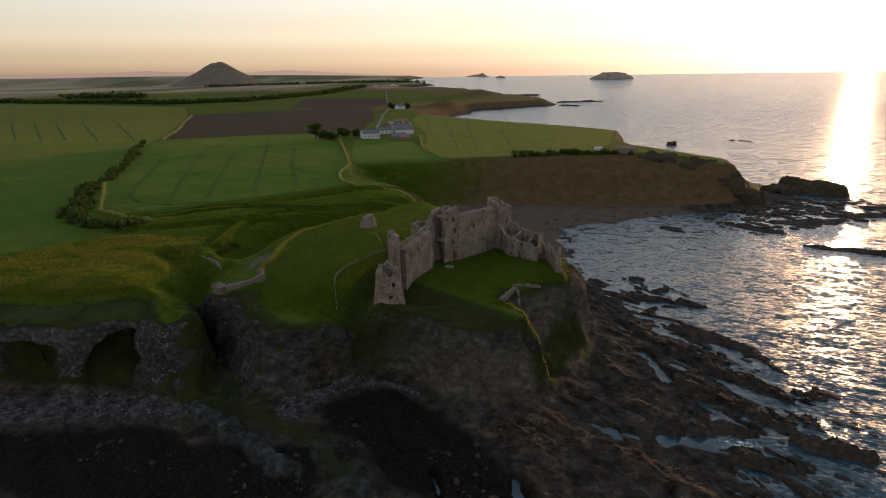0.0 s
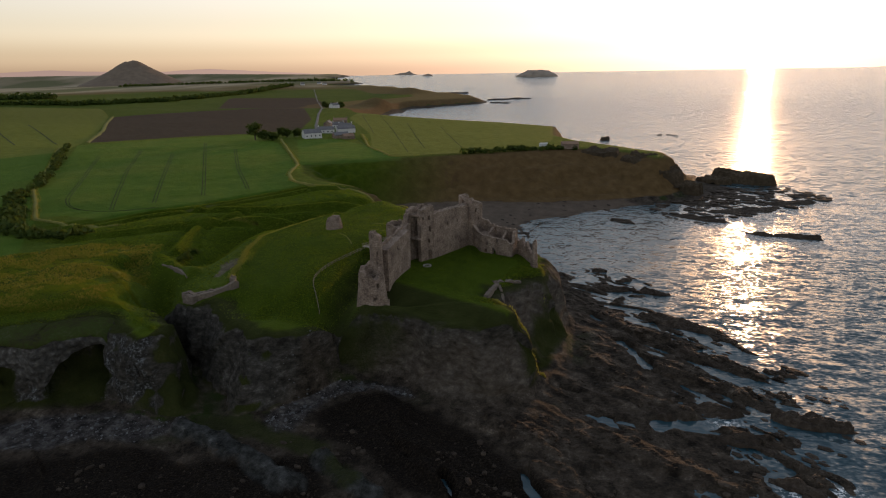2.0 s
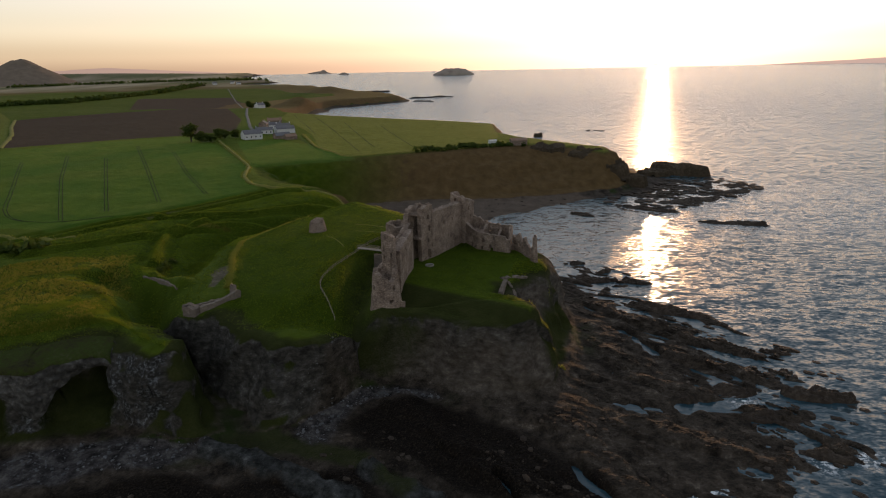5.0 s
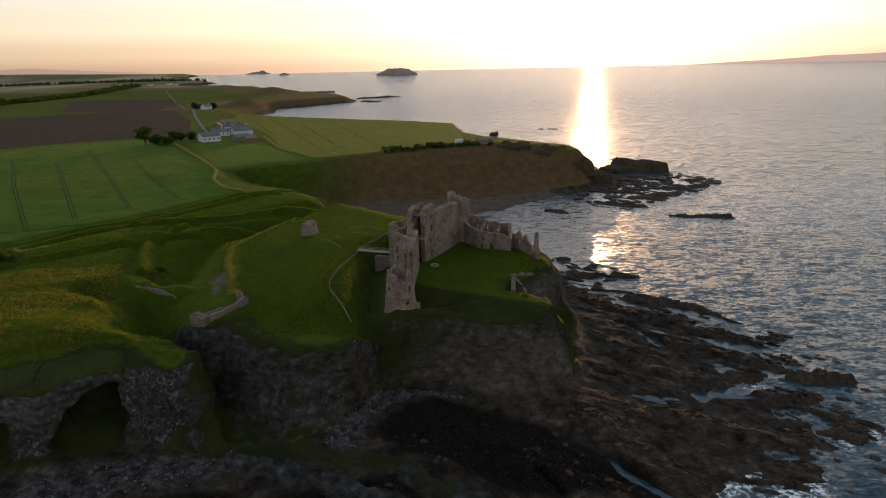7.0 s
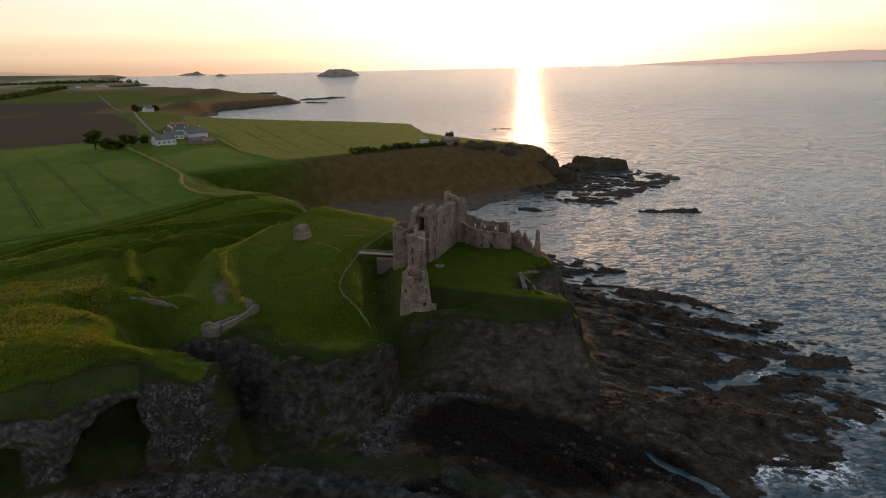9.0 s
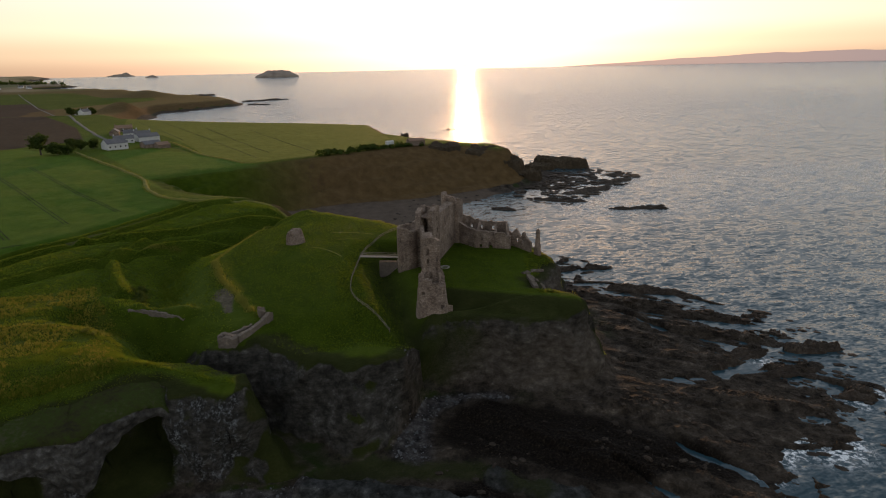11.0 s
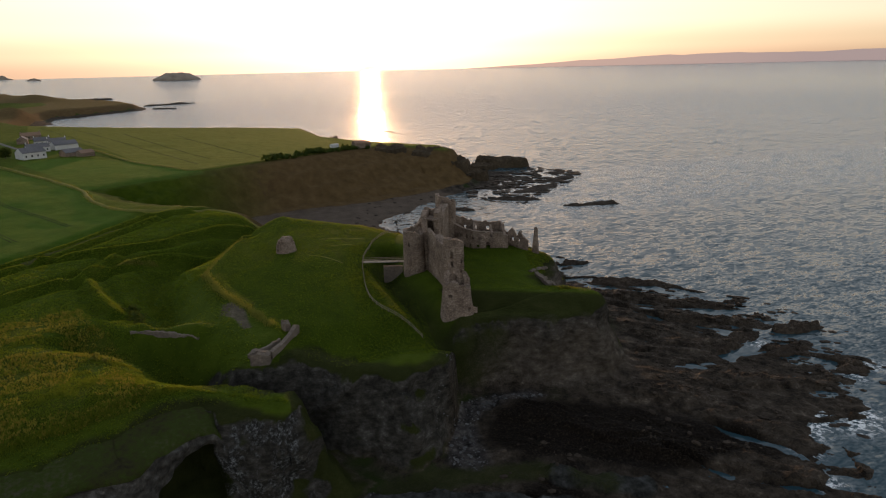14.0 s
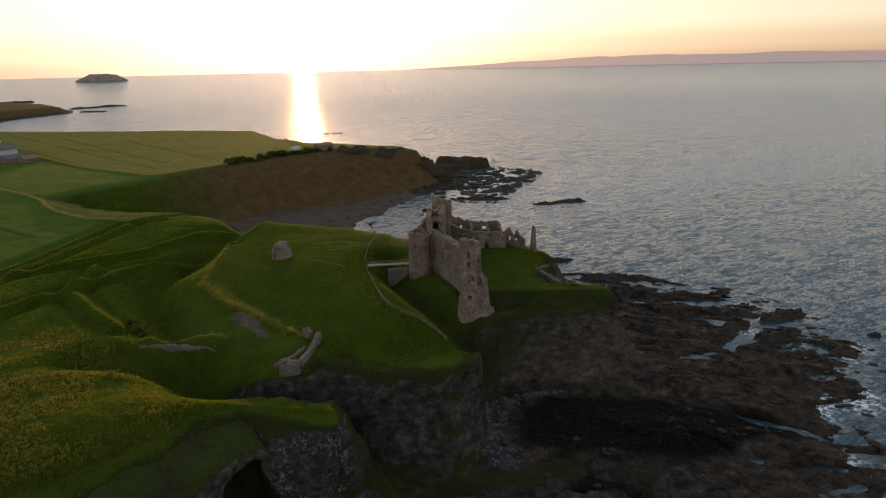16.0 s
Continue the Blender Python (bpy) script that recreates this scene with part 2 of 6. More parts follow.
    z = np.where(d_top >= 0, top, foot + (top - foot) * (prof + ledge))
    # hollows in the promontory's face, with a grassy slope inside
    cave = np.maximum(sdf(CAVE_1, x, y), sdf(CAVE_2, x, y)) + 0.5 * wob
    z = np.where((d_top < 0) & (d_foot > 0), z + (np.minimum(z, foot + 0.42 * inn) - z) * smooth01(cave / 1.6), z)
    # shelf of tilted strata
    outf = np.clip(-d_foot, 0, None)
    ins = np.clip(d_shore, 0, None)
    s2 = outf / (outf + ins + 1e-6)
    ca, sa = math.cos(-0.66), math.sin(-0.66)
    u, v = x * ca + y * sa, -x * sa + y * ca
    bend = 6 * fbm(u / 45, v / 45, 2)
    warp = fbm(x / 11, y / 11, 3)
    ridge = 1 - np.abs(fbm(u / 30 + warp * 0.25, (v + bend + 3 * warp) / 8.0, 4, 0.6)) * 3.0
    ridge2 = fbm(u / 9 + 31, (v + bend + 2 * warp) / 2.6, 4, 0.6)
    rough = fbm(x / 2.6, y / 2.6, 4, 0.65)
    patch = fbm(u / 24 + 7, v / 13, 3)
    near = np.clip(1.25 - r / 900, 0, 1)
    shelf = 3.0 * (1 - s2) ** 1.25 - 0.75 + (0.9 * ridge + 0.6 * ridge2 + 0.32 * rough + 1.0 * patch) * (0.35 + 0.65 * smooth01(s2 * 3)) * near
    shelf = shelf - 0.8 * smooth01((y - 370) / 30) * smooth01((x - 70) / 20) * smooth01((620 - y) / 40)
    z = np.where(d_foot < 0, np.where(d_foot > -2.5, foot + (shelf - foot) * smooth01(-d_foot / 2.5), shelf), z)
    # smooth sand at the head of the bay
    bay = smooth01(sdf(BAY_SAND, x, y) / 8 + 0.3)
    z = np.where(d_foot < -1, z + (np.maximum(0.35 + 2.2 * (1 - s2) + 0.12 * rough, 0.1) - z) * bay, z)
    # long beds standing proud, and water lanes between them
    jag = 1.2 * fbm(x / 5 + 3, y / 5, 3) + 0.5 * ridge2
    for line, wd, hh in LEDGES:
        dl = line_dist(line, x, y)
        lift = hh * smooth01((wd - dl + 2.2 * jag) / (0.55 * wd)) * (0.75 + 0.5 * ridge2)
        z = np.where(d_foot < 0, z + lift * smooth01(outf / 4), z)
    for line in RIBS:
        z = np.where(d_foot < -1, z + 2.2 * smooth01((3.6 - line_dist(line, x, y) + 1.6 * jag) / 2.6), z)
    floor_z = -0.7 + 1.0 * smooth01((d_shore - 2) / 7) + 0.45 * rough + 0.25 * ridge2
    z = np.where((d_foot < 0) & (y < 152), np.maximum(z, floor_z), z)
    lane = np.full(np.shape(x), -99.0)
    for line, wd in LANES:
        lane = np.maximum(lane, wd - line_dist(line, x, y) + 1.6 * jag)
    # sea floor
    sea = -0.3 + (1.3 * ridge + 0.8 * ridge2) * np.exp(d_shore / 9.0) * near + 0.13 * np.clip(d_shore, -40, 0)
    z = np.where(d_shore < 0, np.maximum(sea, np.where(lane < 0, z * np.exp(d_shore / 4.0) - 0.4, -9)), z)
    z = z + (np.minimum(z, -0.5) - z) * smooth01((lane + 0.4) / 1.4) * (d_foot < -2)
    # far hills
    z = z + bump2(x, y, -425, 1385, 34, 40, 17) + bump2(x, y, -525, 2000, 52, 60, 16)
    sea_rise, land_rise = far_rise(r), 8 * smooth01((r - 2000) / 2000) + 60 * smooth01((r - 4150) / 600)
    coast = np.exp(-(np.clip(d_shore, 0, None) / 700.0) ** 2)
    z = z + np.where(d_shore > 0, sea_rise * coast + land_rise * (1 - coast), sea_rise * 0.98 - 1.0 * (r > 1500))
    return z, d_top, d_foot, d_shore


def steps(lo, hi, core_lo, core_hi, h, g_lo, g_hi):
    mid = list(np.arange(core_lo, core_hi + 1e-6, h))
    left, s, p = [], h, core_lo
    while p > lo:
        s *= g_lo(p) if callable(g_lo) else g_lo
        p -= s
        left.append(max(p, lo))
    right, s, p = [], h, mid[-1]
    while p < hi:
        s *= g_hi(p) if callable(g_hi) else g_hi
        p += s
        right.append(min(p, hi))
    return np.array(left[::-1] + mid + right)


# ---------------------------------------------------------------- materials
def mat(name, rough=0.9, spec=0.3, metal=0.0):
    m = bpy.data.materials.new(name)
    m.use_nodes = True
    nt = m.node_tree
    b = nt.nodes["Principled BSDF"]
    b.inputs["Roughness"].default_value = rough
    b.inputs["Specular IOR Level"].default_value = spec
    b.inputs["Metallic"].default_value = metal
    return m, nt, b


def noise_tex(nt, scale, detail=5.0, rough=0.6, vec=None, stretch=None):
    n = nt.nodes.new("ShaderNodeTexNoise")
    n.inputs["Scale"].default_value = scale
    n.inputs["Detail"].default_value = detail
    n.inputs["Roughness"].default_value = rough
    g = nt.nodes.new("ShaderNodeNewGeometry")
    src = g.outputs["Position"]
    if stretch:
        mp = nt.nodes.new("ShaderNodeMapping")
        mp.inputs["Rotation"].default_value = stretch[1]
        mp.inputs["Scale"].default_value = stretch[0]
        nt.links.new(src, mp.inputs["Vector"])
        src = mp.outputs[0]
    nt.links.new(src, n.inputs["Vector"])
    return n.outputs["Fac"]


def ramp(nt, fac, stops):
    r = nt.nodes.new("ShaderNodeValToRGB")
    el = r.color_ramp.elements
    while len(el) < len(stops):
        el.new(0.5)
    for e, (p, c) in zip(el, stops):
        e.position, e.color = p, (*c, 1)
    nt.links.new(fac, r.inputs["Fac"])
    return r.outputs["Color"]


def rng(nt, val, lo, hi, a=0.0, b=1.0):
    r = nt.nodes.new("ShaderNodeMapRange")
    r.interpolation_type = "SMOOTHSTEP"
    r.inputs["From Min"].default_value, r.inputs["From Max"].default_value = lo, hi
    r.inputs["To Min"].default_value, r.inputs["To Max"].default_value = a, b
    nt.links.new(val, r.inputs["Value"])
    return r.outputs["Result"]


def mixc(nt, fac, a, b, mode="MIX"):
    m = nt.nodes.new("ShaderNodeMix")
    m.data_type, m.blend_type = "RGBA", mode
    if isinstance(fac, float):
        m.inputs[0].default_value = fac
    else:
        nt.links.new(fac, m.inputs[0])
    for sock, v in ((m.inputs[6], a), (m.inputs[7], b)):
        if isinstance(v, tuple):
            sock.default_value = (*v, 1)
        else:
            nt.links.new(v, sock)
    return m.outputs[2]


def math_n(nt, op, a, b=None):
    m = nt.nodes.new("ShaderNodeMath")
    m.operation = op
    for sock, v in ((m.inputs[0], a), (m.inputs[1], b)):
        if v is None:
            continue
        if isinstance(v, (int, float)):
            sock.default_value = v
        else:
            nt.links.new(v, sock)
    return m.outputs[0]


def attr(nt, name):
    a = nt.nodes.new("ShaderNodeAttribute")
    a.attribute_name = name
    return a.outputs["Fac"]


def bump(nt, bsdf, height, strength=0.5, dist=0.2):
    b = nt.nodes.new("ShaderNodeBump")
    b.inputs["Strength"].default_value = strength
    b.inputs["Distance"].default_value = dist
    nt.links.new(height, b.inputs["Height"])
    nt.links.new(b.outputs[0], bsdf.inputs["Normal"])


def speckled(name, stops, scale=1.0, detail=6.0, rough=0.9, spec=0.2, bump_s=0.4, bump_d=0.1, scale2=None, stretch=None):
    """A matt surface with variation at two scales."""
    m, nt, b = mat(name, rough, spec)
    f1 = noise_tex(nt, scale, detail, 0.65, stretch=stretch)
    f2 = noise_tex(nt, scale2 or scale * 0.12, 3.0, 0.5)
    f = math_n(nt, "ADD", math_n(nt, "MULTIPLY", f1, 0.6), math_n(nt, "MULTIPLY", f2, 0.4))
    nt.links.new(ramp(nt, f, stops), b.inputs["Base Color"])
    bump(nt, b, f1, bump_s, bump_d)
    return m


def masonry(name, dark, mid_c, light, course=0.3):
    """Coursed rubble: uneven stones in beds, stained and bleached in patches."""
    m, nt, b = mat(name, 0.95, 0.15)
    big = noise_tex(nt, 0.22, 5, 0.65)
    mid = noise_tex(nt, 2.0, 8, 0.75)
    g = nt.nodes.new("ShaderNodeNewGeometry")
    mp = nt.nodes.new("ShaderNodeMapping")
    mp.inputs["Scale"].default_value = (2.0, 2.0, 1 / course)
    nt.links.new(g.outputs["Position"], mp.inputs["Vector"])
    vor = nt.nodes.new("ShaderNodeTexVoronoi")
    vor.inputs["Scale"].default_value = 1.0
    nt.links.new(mp.outputs[0], vor.inputs["Vector"])
    cell = nt.nodes.new("ShaderNodeSeparateColor")
    nt.links.new(vor.outputs["Color"], cell.inputs[0])
    f = math_n(nt, "ADD", math_n(nt, "MULTIPLY", mid, 0.55), math_n(nt, "MULTIPLY", cell.outputs[0], 0.16))
    f = math_n(nt, "ADD", f, math_n(nt, "MULTIPLY", math_n(nt, "SUBTRACT", big, 0.5), 0.7))
    joint = rng(nt, vor.outputs["Distance"], 0.40, 0.75, 1.0, 0.7)
    col = ramp(nt, f, [(0.22, dark), (0.42, mid_c), (0.62, light)])
    nt.links.new(mixc(nt, joint, (dark[0] * 0.4, dark[1] * 0.4, dark[2] * 0.4), col), b.inputs["Base Color"])
    bump(nt, b, math_n(nt, "ADD", mid, math_n(nt, "MULTIPLY", joint, 0.5)), 1.0, 0.3)
    return m


M_STONE = masonry("red_sandstone_rubble", (0.13, 0.092, 0.070), (0.27, 0.200, 0.155), (0.42, 0.33, 0.265))
M_ROCK = speckled("dark_shore_rock", [(0.3, (0.015, 0.011, 0.0085)), (0.5, (0.042, 0.031, 0.023)), (0.72, (0.105, 0.081, 0.062))], 0.8, 9, 0.85, 0.12, 1.0, 0.6)
# island rock made paler to carry the distance haze
M_ISLE = speckled("haze_paled_island_rock", [(0.35, (0.17, 0.13, 0.10)), (0.6, (0.32, 0.26, 0.21))], 0.03, 6, 0.95, 0.1, 0.3, 2.0)
# hill grass and rock, lightened and warmed for haze
M_FAR = speckled("far_hill_grass_and_rock", [(0.35, (0.125, 0.092, 0.066)), (0.6, (0.175, 0.132, 0.096))], 0.03, 4, 0.95, 0.1, 0.3, 2.0)
M_WHITE = speckled("white_painted_render", [(0.3, (0.44, 0.43, 0.41)), (0.7, (0.60, 0.59, 0.57))], 0.8, 4, 0.85, 0.2, 0.1, 0.02)
M_SLATE = speckled("grey_slate_roof", [(0.3, (0.07, 0.07, 0.08)), (0.7, (0.16, 0.15, 0.15))], 1.2, 5, 0.7, 0.3, 0.2, 0.05)


def ground_material():
    m, nt, b = mat("ground", 0.95, 0.03)
    fine = noise_tex(nt, 1.8, 6, 0.7)
    mid = noise_tex(nt, 0.16, 5, 0.6)
    big = noise_tex(nt, 0.022, 4, 0.55)
    both = math_n(nt, "ADD", math_n(nt, "MULTIPLY", fine, 0.4), math_n(nt, "MULTIPLY", mid, 0.6))
    grass = ramp(nt, both, [(0.3, (0.0173, 0.0325, 0.0022)), (0.5, (0.0325, 0.0534, 0.0036)), (0.7, (0.0534, 0.0722, 0.0065))])
    rough_g = ramp(nt, both, [(0.3, (0.0253, 0.0436, 0.0042)), (0.55, (0.0493, 0.0718, 0.007)), (0.72, (0.0845, 0.0929, 0.0155))])
    crop = ramp(nt, both, [(0.25, (0.0193, 0.053, 0.0052)), (0.5, (0.0347, 0.0775, 0.0082)), (0.75, (0.0612, 0.102, 0.0132))])
    pale_c = ramp(nt, both, [(0.3, (0.052, 0.064, 0.0095)), (0.5, (0.083, 0.090, 0.0155)), (0.72, (0.128, 0.122, 0.026))])
    soil = ramp(nt, both, [(0.3, (0.036, 0.024, 0.017)), (0.7, (0.070, 0.046, 0.032))])
    streak = noise_tex(nt, 0.46, 10, 0.70, stretch=((0.7, 0.7, 1.25), (0.25, 0.1, 0)))
    rock = ramp(nt, streak, [(0.34, (0.015, 0.013, 0.011)), (0.47, (0.032, 0.029, 0.024)), (0.58, (0.055, 0.050, 0.043)), (0.70, (0.12, 0.112, 0.10))])
    sand = ramp(nt, streak, [(0.36, (0.012, 0.010, 0.009)), (0.5, (0.042, 0.037, 0.035)), (0.68, (0.12, 0.11, 0.10))])
    weedc = ramp(nt, fine, [(0.36, (0.0229, 0.0383, 0.0046)), (0.52, (0.0505, 0.0612, 0.0077)), (0.66, (0.1148, 0.1033, 0.0153))])
    wrack = ramp(nt, math_n(nt, "ADD", math_n(nt, "MULTIPLY", both, 0.5), math_n(nt, "MULTIPLY", streak, 0.5)), [(0.40, (0.009, 0.0068, 0.0053)), (0.48, (0.029, 0.022, 0.016)), (0.56, (0.058, 0.045, 0.034)), (0.65, (0.15, 0.122, 0.096))])
    weedc = mixc(nt, rng(nt, noise_tex(nt, 0.11, 5, 0.7), 0.44, 0.56), grass, weedc)
    scrub = ramp(nt, both, [(0.32, (0.066, 0.040, 0.017)), (0.5, (0.094, 0.058, 0.025)), (0.68, (0.126, 0.078, 0.036))])
    pale = ramp(nt, noise_tex(nt, 1.1, 12, 0.78), [(0.46, (0.022, 0.020, 0.017)), (0.52, (0.050, 0.050, 0.049)), (0.57, (0.11, 0.115, 0.116)), (0.68, (0.28, 0.285, 0.29))])
    col = mixc(nt, rng(nt, big, 0.42, 0.62, 0.0, 0.7), grass, rough_g)
    crop = mixc(nt, rng(nt, big, 0.46, 0.66, 0.0, 0.35), crop, pale_c)
    jit = math_n(nt, "MULTIPLY", math_n(nt, "SUBTRACT", fine, 0.5), 1.2)
    for name, c, w in (("crop", crop, 1.0), ("lawn", grass, 1.0), ("pale_crop", pale_c, 1.2), ("soil", soil, 1.2), ("weeds", weedc, 5.0)):
        a = math_n(nt, "ADD", attr(nt, name), jit)
        col = mixc(nt, rng(nt, a, -w, w), col, c)
    geo = nt.nodes.new("ShaderNodeNewGeometry")
    sep = nt.nodes.new("ShaderNodeSeparateXYZ")
    nt.links.new(geo.outputs["Normal"], sep.inputs[0])
    slope = math_n(nt, "ADD", sep.outputs["Z"], math_n(nt, "MULTIPLY", math_n(nt, "SUBTRACT", mid, 0.5), 0.95))
    slope = math_n(nt, "ADD", slope, rng(nt, attr(nt, "grassy"), -3.0, 3.0, 0.0, 0.55))
    slope = math_n(nt, "ADD", slope, rng(nt, attr(nt, "inner"), 0.5, 3.0, 0.0, 0.4))
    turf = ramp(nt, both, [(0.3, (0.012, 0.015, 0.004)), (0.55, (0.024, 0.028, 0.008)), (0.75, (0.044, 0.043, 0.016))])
    # dark cliff turf; carried inside the rim it stands in for shade there
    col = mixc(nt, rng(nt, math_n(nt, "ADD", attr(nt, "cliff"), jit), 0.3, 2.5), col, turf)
    # darker turf colour in the castle ditch paints in its shade
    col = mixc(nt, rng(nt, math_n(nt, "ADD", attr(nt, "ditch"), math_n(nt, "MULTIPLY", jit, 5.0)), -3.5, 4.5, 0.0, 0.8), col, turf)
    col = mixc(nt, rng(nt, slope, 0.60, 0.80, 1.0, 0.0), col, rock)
    # grass in the hollows, its dark colour partly standing in for shade
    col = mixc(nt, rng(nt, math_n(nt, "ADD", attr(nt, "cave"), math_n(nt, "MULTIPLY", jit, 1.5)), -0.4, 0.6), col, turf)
    earth = ramp(nt, streak, [(0.34, (0.034, 0.027, 0.021)), (0.48, (0.064, 0.052, 0.041)), (0.58, (0.088, 0.073, 0.059)), (0.70, (0.135, 0.116, 0.097))])
    col = mixc(nt, rng(nt, math_n(nt, "ADD", attr(nt, "earth"), math_n(nt, "MULTIPLY", jit, 6.0)), -5.0, 5.0), col, earth)
    col = mixc(nt, rng(nt, math_n(nt, "ADD", attr(nt, "scrub"), math_n(nt, "MULTIPLY", jit, 6.0)), -5.0, 5.0), col, scrub)
    # pale patchy colour on distant land stands in for haze
    far_haze_tint = ramp(nt, noise_tex(nt, 0.0035, 3, 0.5, stretch=((1, 0.4, 1), (0, 0, 0.5))), [(0.40, (0.10, 0.095, 0.05)), (0.5, (0.20, 0.155, 0.105)), (0.60, (0.28, 0.22, 0.155))])
    col = mixc(nt, rng(nt, attr(nt, "distant"), -3.0, 5.0), col, far_haze_tint)
    lich = math_n(nt, "MULTIPLY", rng(nt, attr(nt, "lichen"), 0.0, 1.0), rng(nt, slope, 0.60, 0.80, 1.0, 0.0))
    lich = math_n(nt, "MULTIPLY", lich, rng(nt, noise_tex(nt, 0.28, 4, 0.6), 0.42, 0.60))
    col = mixc(nt, lich, col, pale)
    under = math_n(nt, "ADD", attr(nt, "foot"), math_n(nt, "MULTIPLY", jit, 2.0))
    col = mixc(nt, rng(nt, under, 0.0, 2.0, 1.0, 0.0), col, wrack)
    mossy = math_n(nt, "MULTIPLY", rng(nt, big, 0.50, 0.60), rng(nt, attr(nt, "shelf"), 0.0, 12.0, 1.0, 0.0))
    moss = math_n(nt, "MULTIPLY", mossy, rng(nt, under, 0.0, 1.0, 1.0, 0.0))
    col = mixc(nt, math_n(nt, "MULTIPLY", moss, rng(nt, mid, 0.40, 0.55)), col, (0.016, 0.026, 0.005))
    kelp = ramp(nt, fine, [(0.38, (0.003, 0.0021, 0.0015)), (0.54, (0.0105, 0.0072, 0.005)), (0.68, (0.036, 0.027, 0.018))])
    col = mixc(nt, rng(nt, math_n(nt, "ADD", attr(nt, "kelp"), math_n(nt, "MULTIPLY", jit, 3.0)), -2.0, 2.0), col, kelp)
    rib = ramp(nt, streak, [(0.36, (0.009, 0.009, 0.008)), (0.48, (0.026, 0.027, 0.025)), (0.60, (0.050, 0.051, 0.049)), (0.72, (0.12, 0.12, 0.115))])
    col = mixc(nt, rng(nt, math_n(nt, "ADD", attr(nt, "rib"), jit), -0.8, 1.2), col, rib)
    col = mixc(nt, rng(nt, math_n(nt, "ADD", attr(nt, "moss"), math_n(nt, "MULTIPLY", jit, 4.0)), -1.5, 1.5, 0.0, 0.85), col, turf)
    col = mixc(nt, rng(nt, math_n(nt, "ADD", attr(nt, "beach"), math_n(nt, "MULTIPLY", jit, 2.0)), -1.5, 1.5), col, sand)
    scar = ramp(nt, streak, [(0.36, (0.035, 0.026, 0.020)), (0.5, (0.08, 0.062, 0.050)), (0.66, (0.14, 0.112, 0.094))])
    col = mixc(nt, rng(nt, math_n(nt, "ADD", attr(nt, "scar"), math_n(nt, "MULTIPLY", jit, 2.0)), -0.4, 0.6), col, scar)
    wet_sand = ramp(nt, both, [(0.3, (0.050, 0.036, 0.027)), (0.5, (0.085, 0.062, 0.046)), (0.7, (0.12, 0.09, 0.068))])
    col = mixc(nt, math_n(nt, "MULTIPLY", rng(nt, attr(nt, "wet_sand"), -4.0, 3.0), rng(nt, under, 0.0, 2.0, 1.0, 0.0)), col, wet_sand)
    nt.links.new(col, b.inputs["Base Color"])
    sward = math_n(nt, "MULTIPLY", rng(nt, attr(nt, "inner"), 0.0, 2.5, 0.0, 0.15), rng(nt, attr(nt, "soil"), -2.0, 2.0, 1.0, 0.1))
    sward = math_n(nt, "MULTIPLY", sward, rng(nt, attr(nt, "lawn"), -3.0, 3.0, 1.0, 0.35))
    sward = math_n(nt, "MULTIPLY", sward, rng(nt, attr(nt, "far"), -20.0, 15.0, 1.0, 0.3))
    nt.links.new(sward, b.inputs["Sheen Weight"])
    b.inputs["Sheen Roughness"].default_value = 0.35
    b.inputs["Sheen Tint"].default_value = (0.34, 0.46, 0.08, 1)
    wet = rng(nt, under, 0.0, 2.0, 0.85, 0.95)
    nt.links.new(wet, b.inputs["Roughness"])
    nt.links.new(rng(nt, under, 0.0, 2.0, 0.07, 0.03), b.inputs["Specular IOR Level"])
    bump(nt, b, both, 1.0, 0.8)
    return m


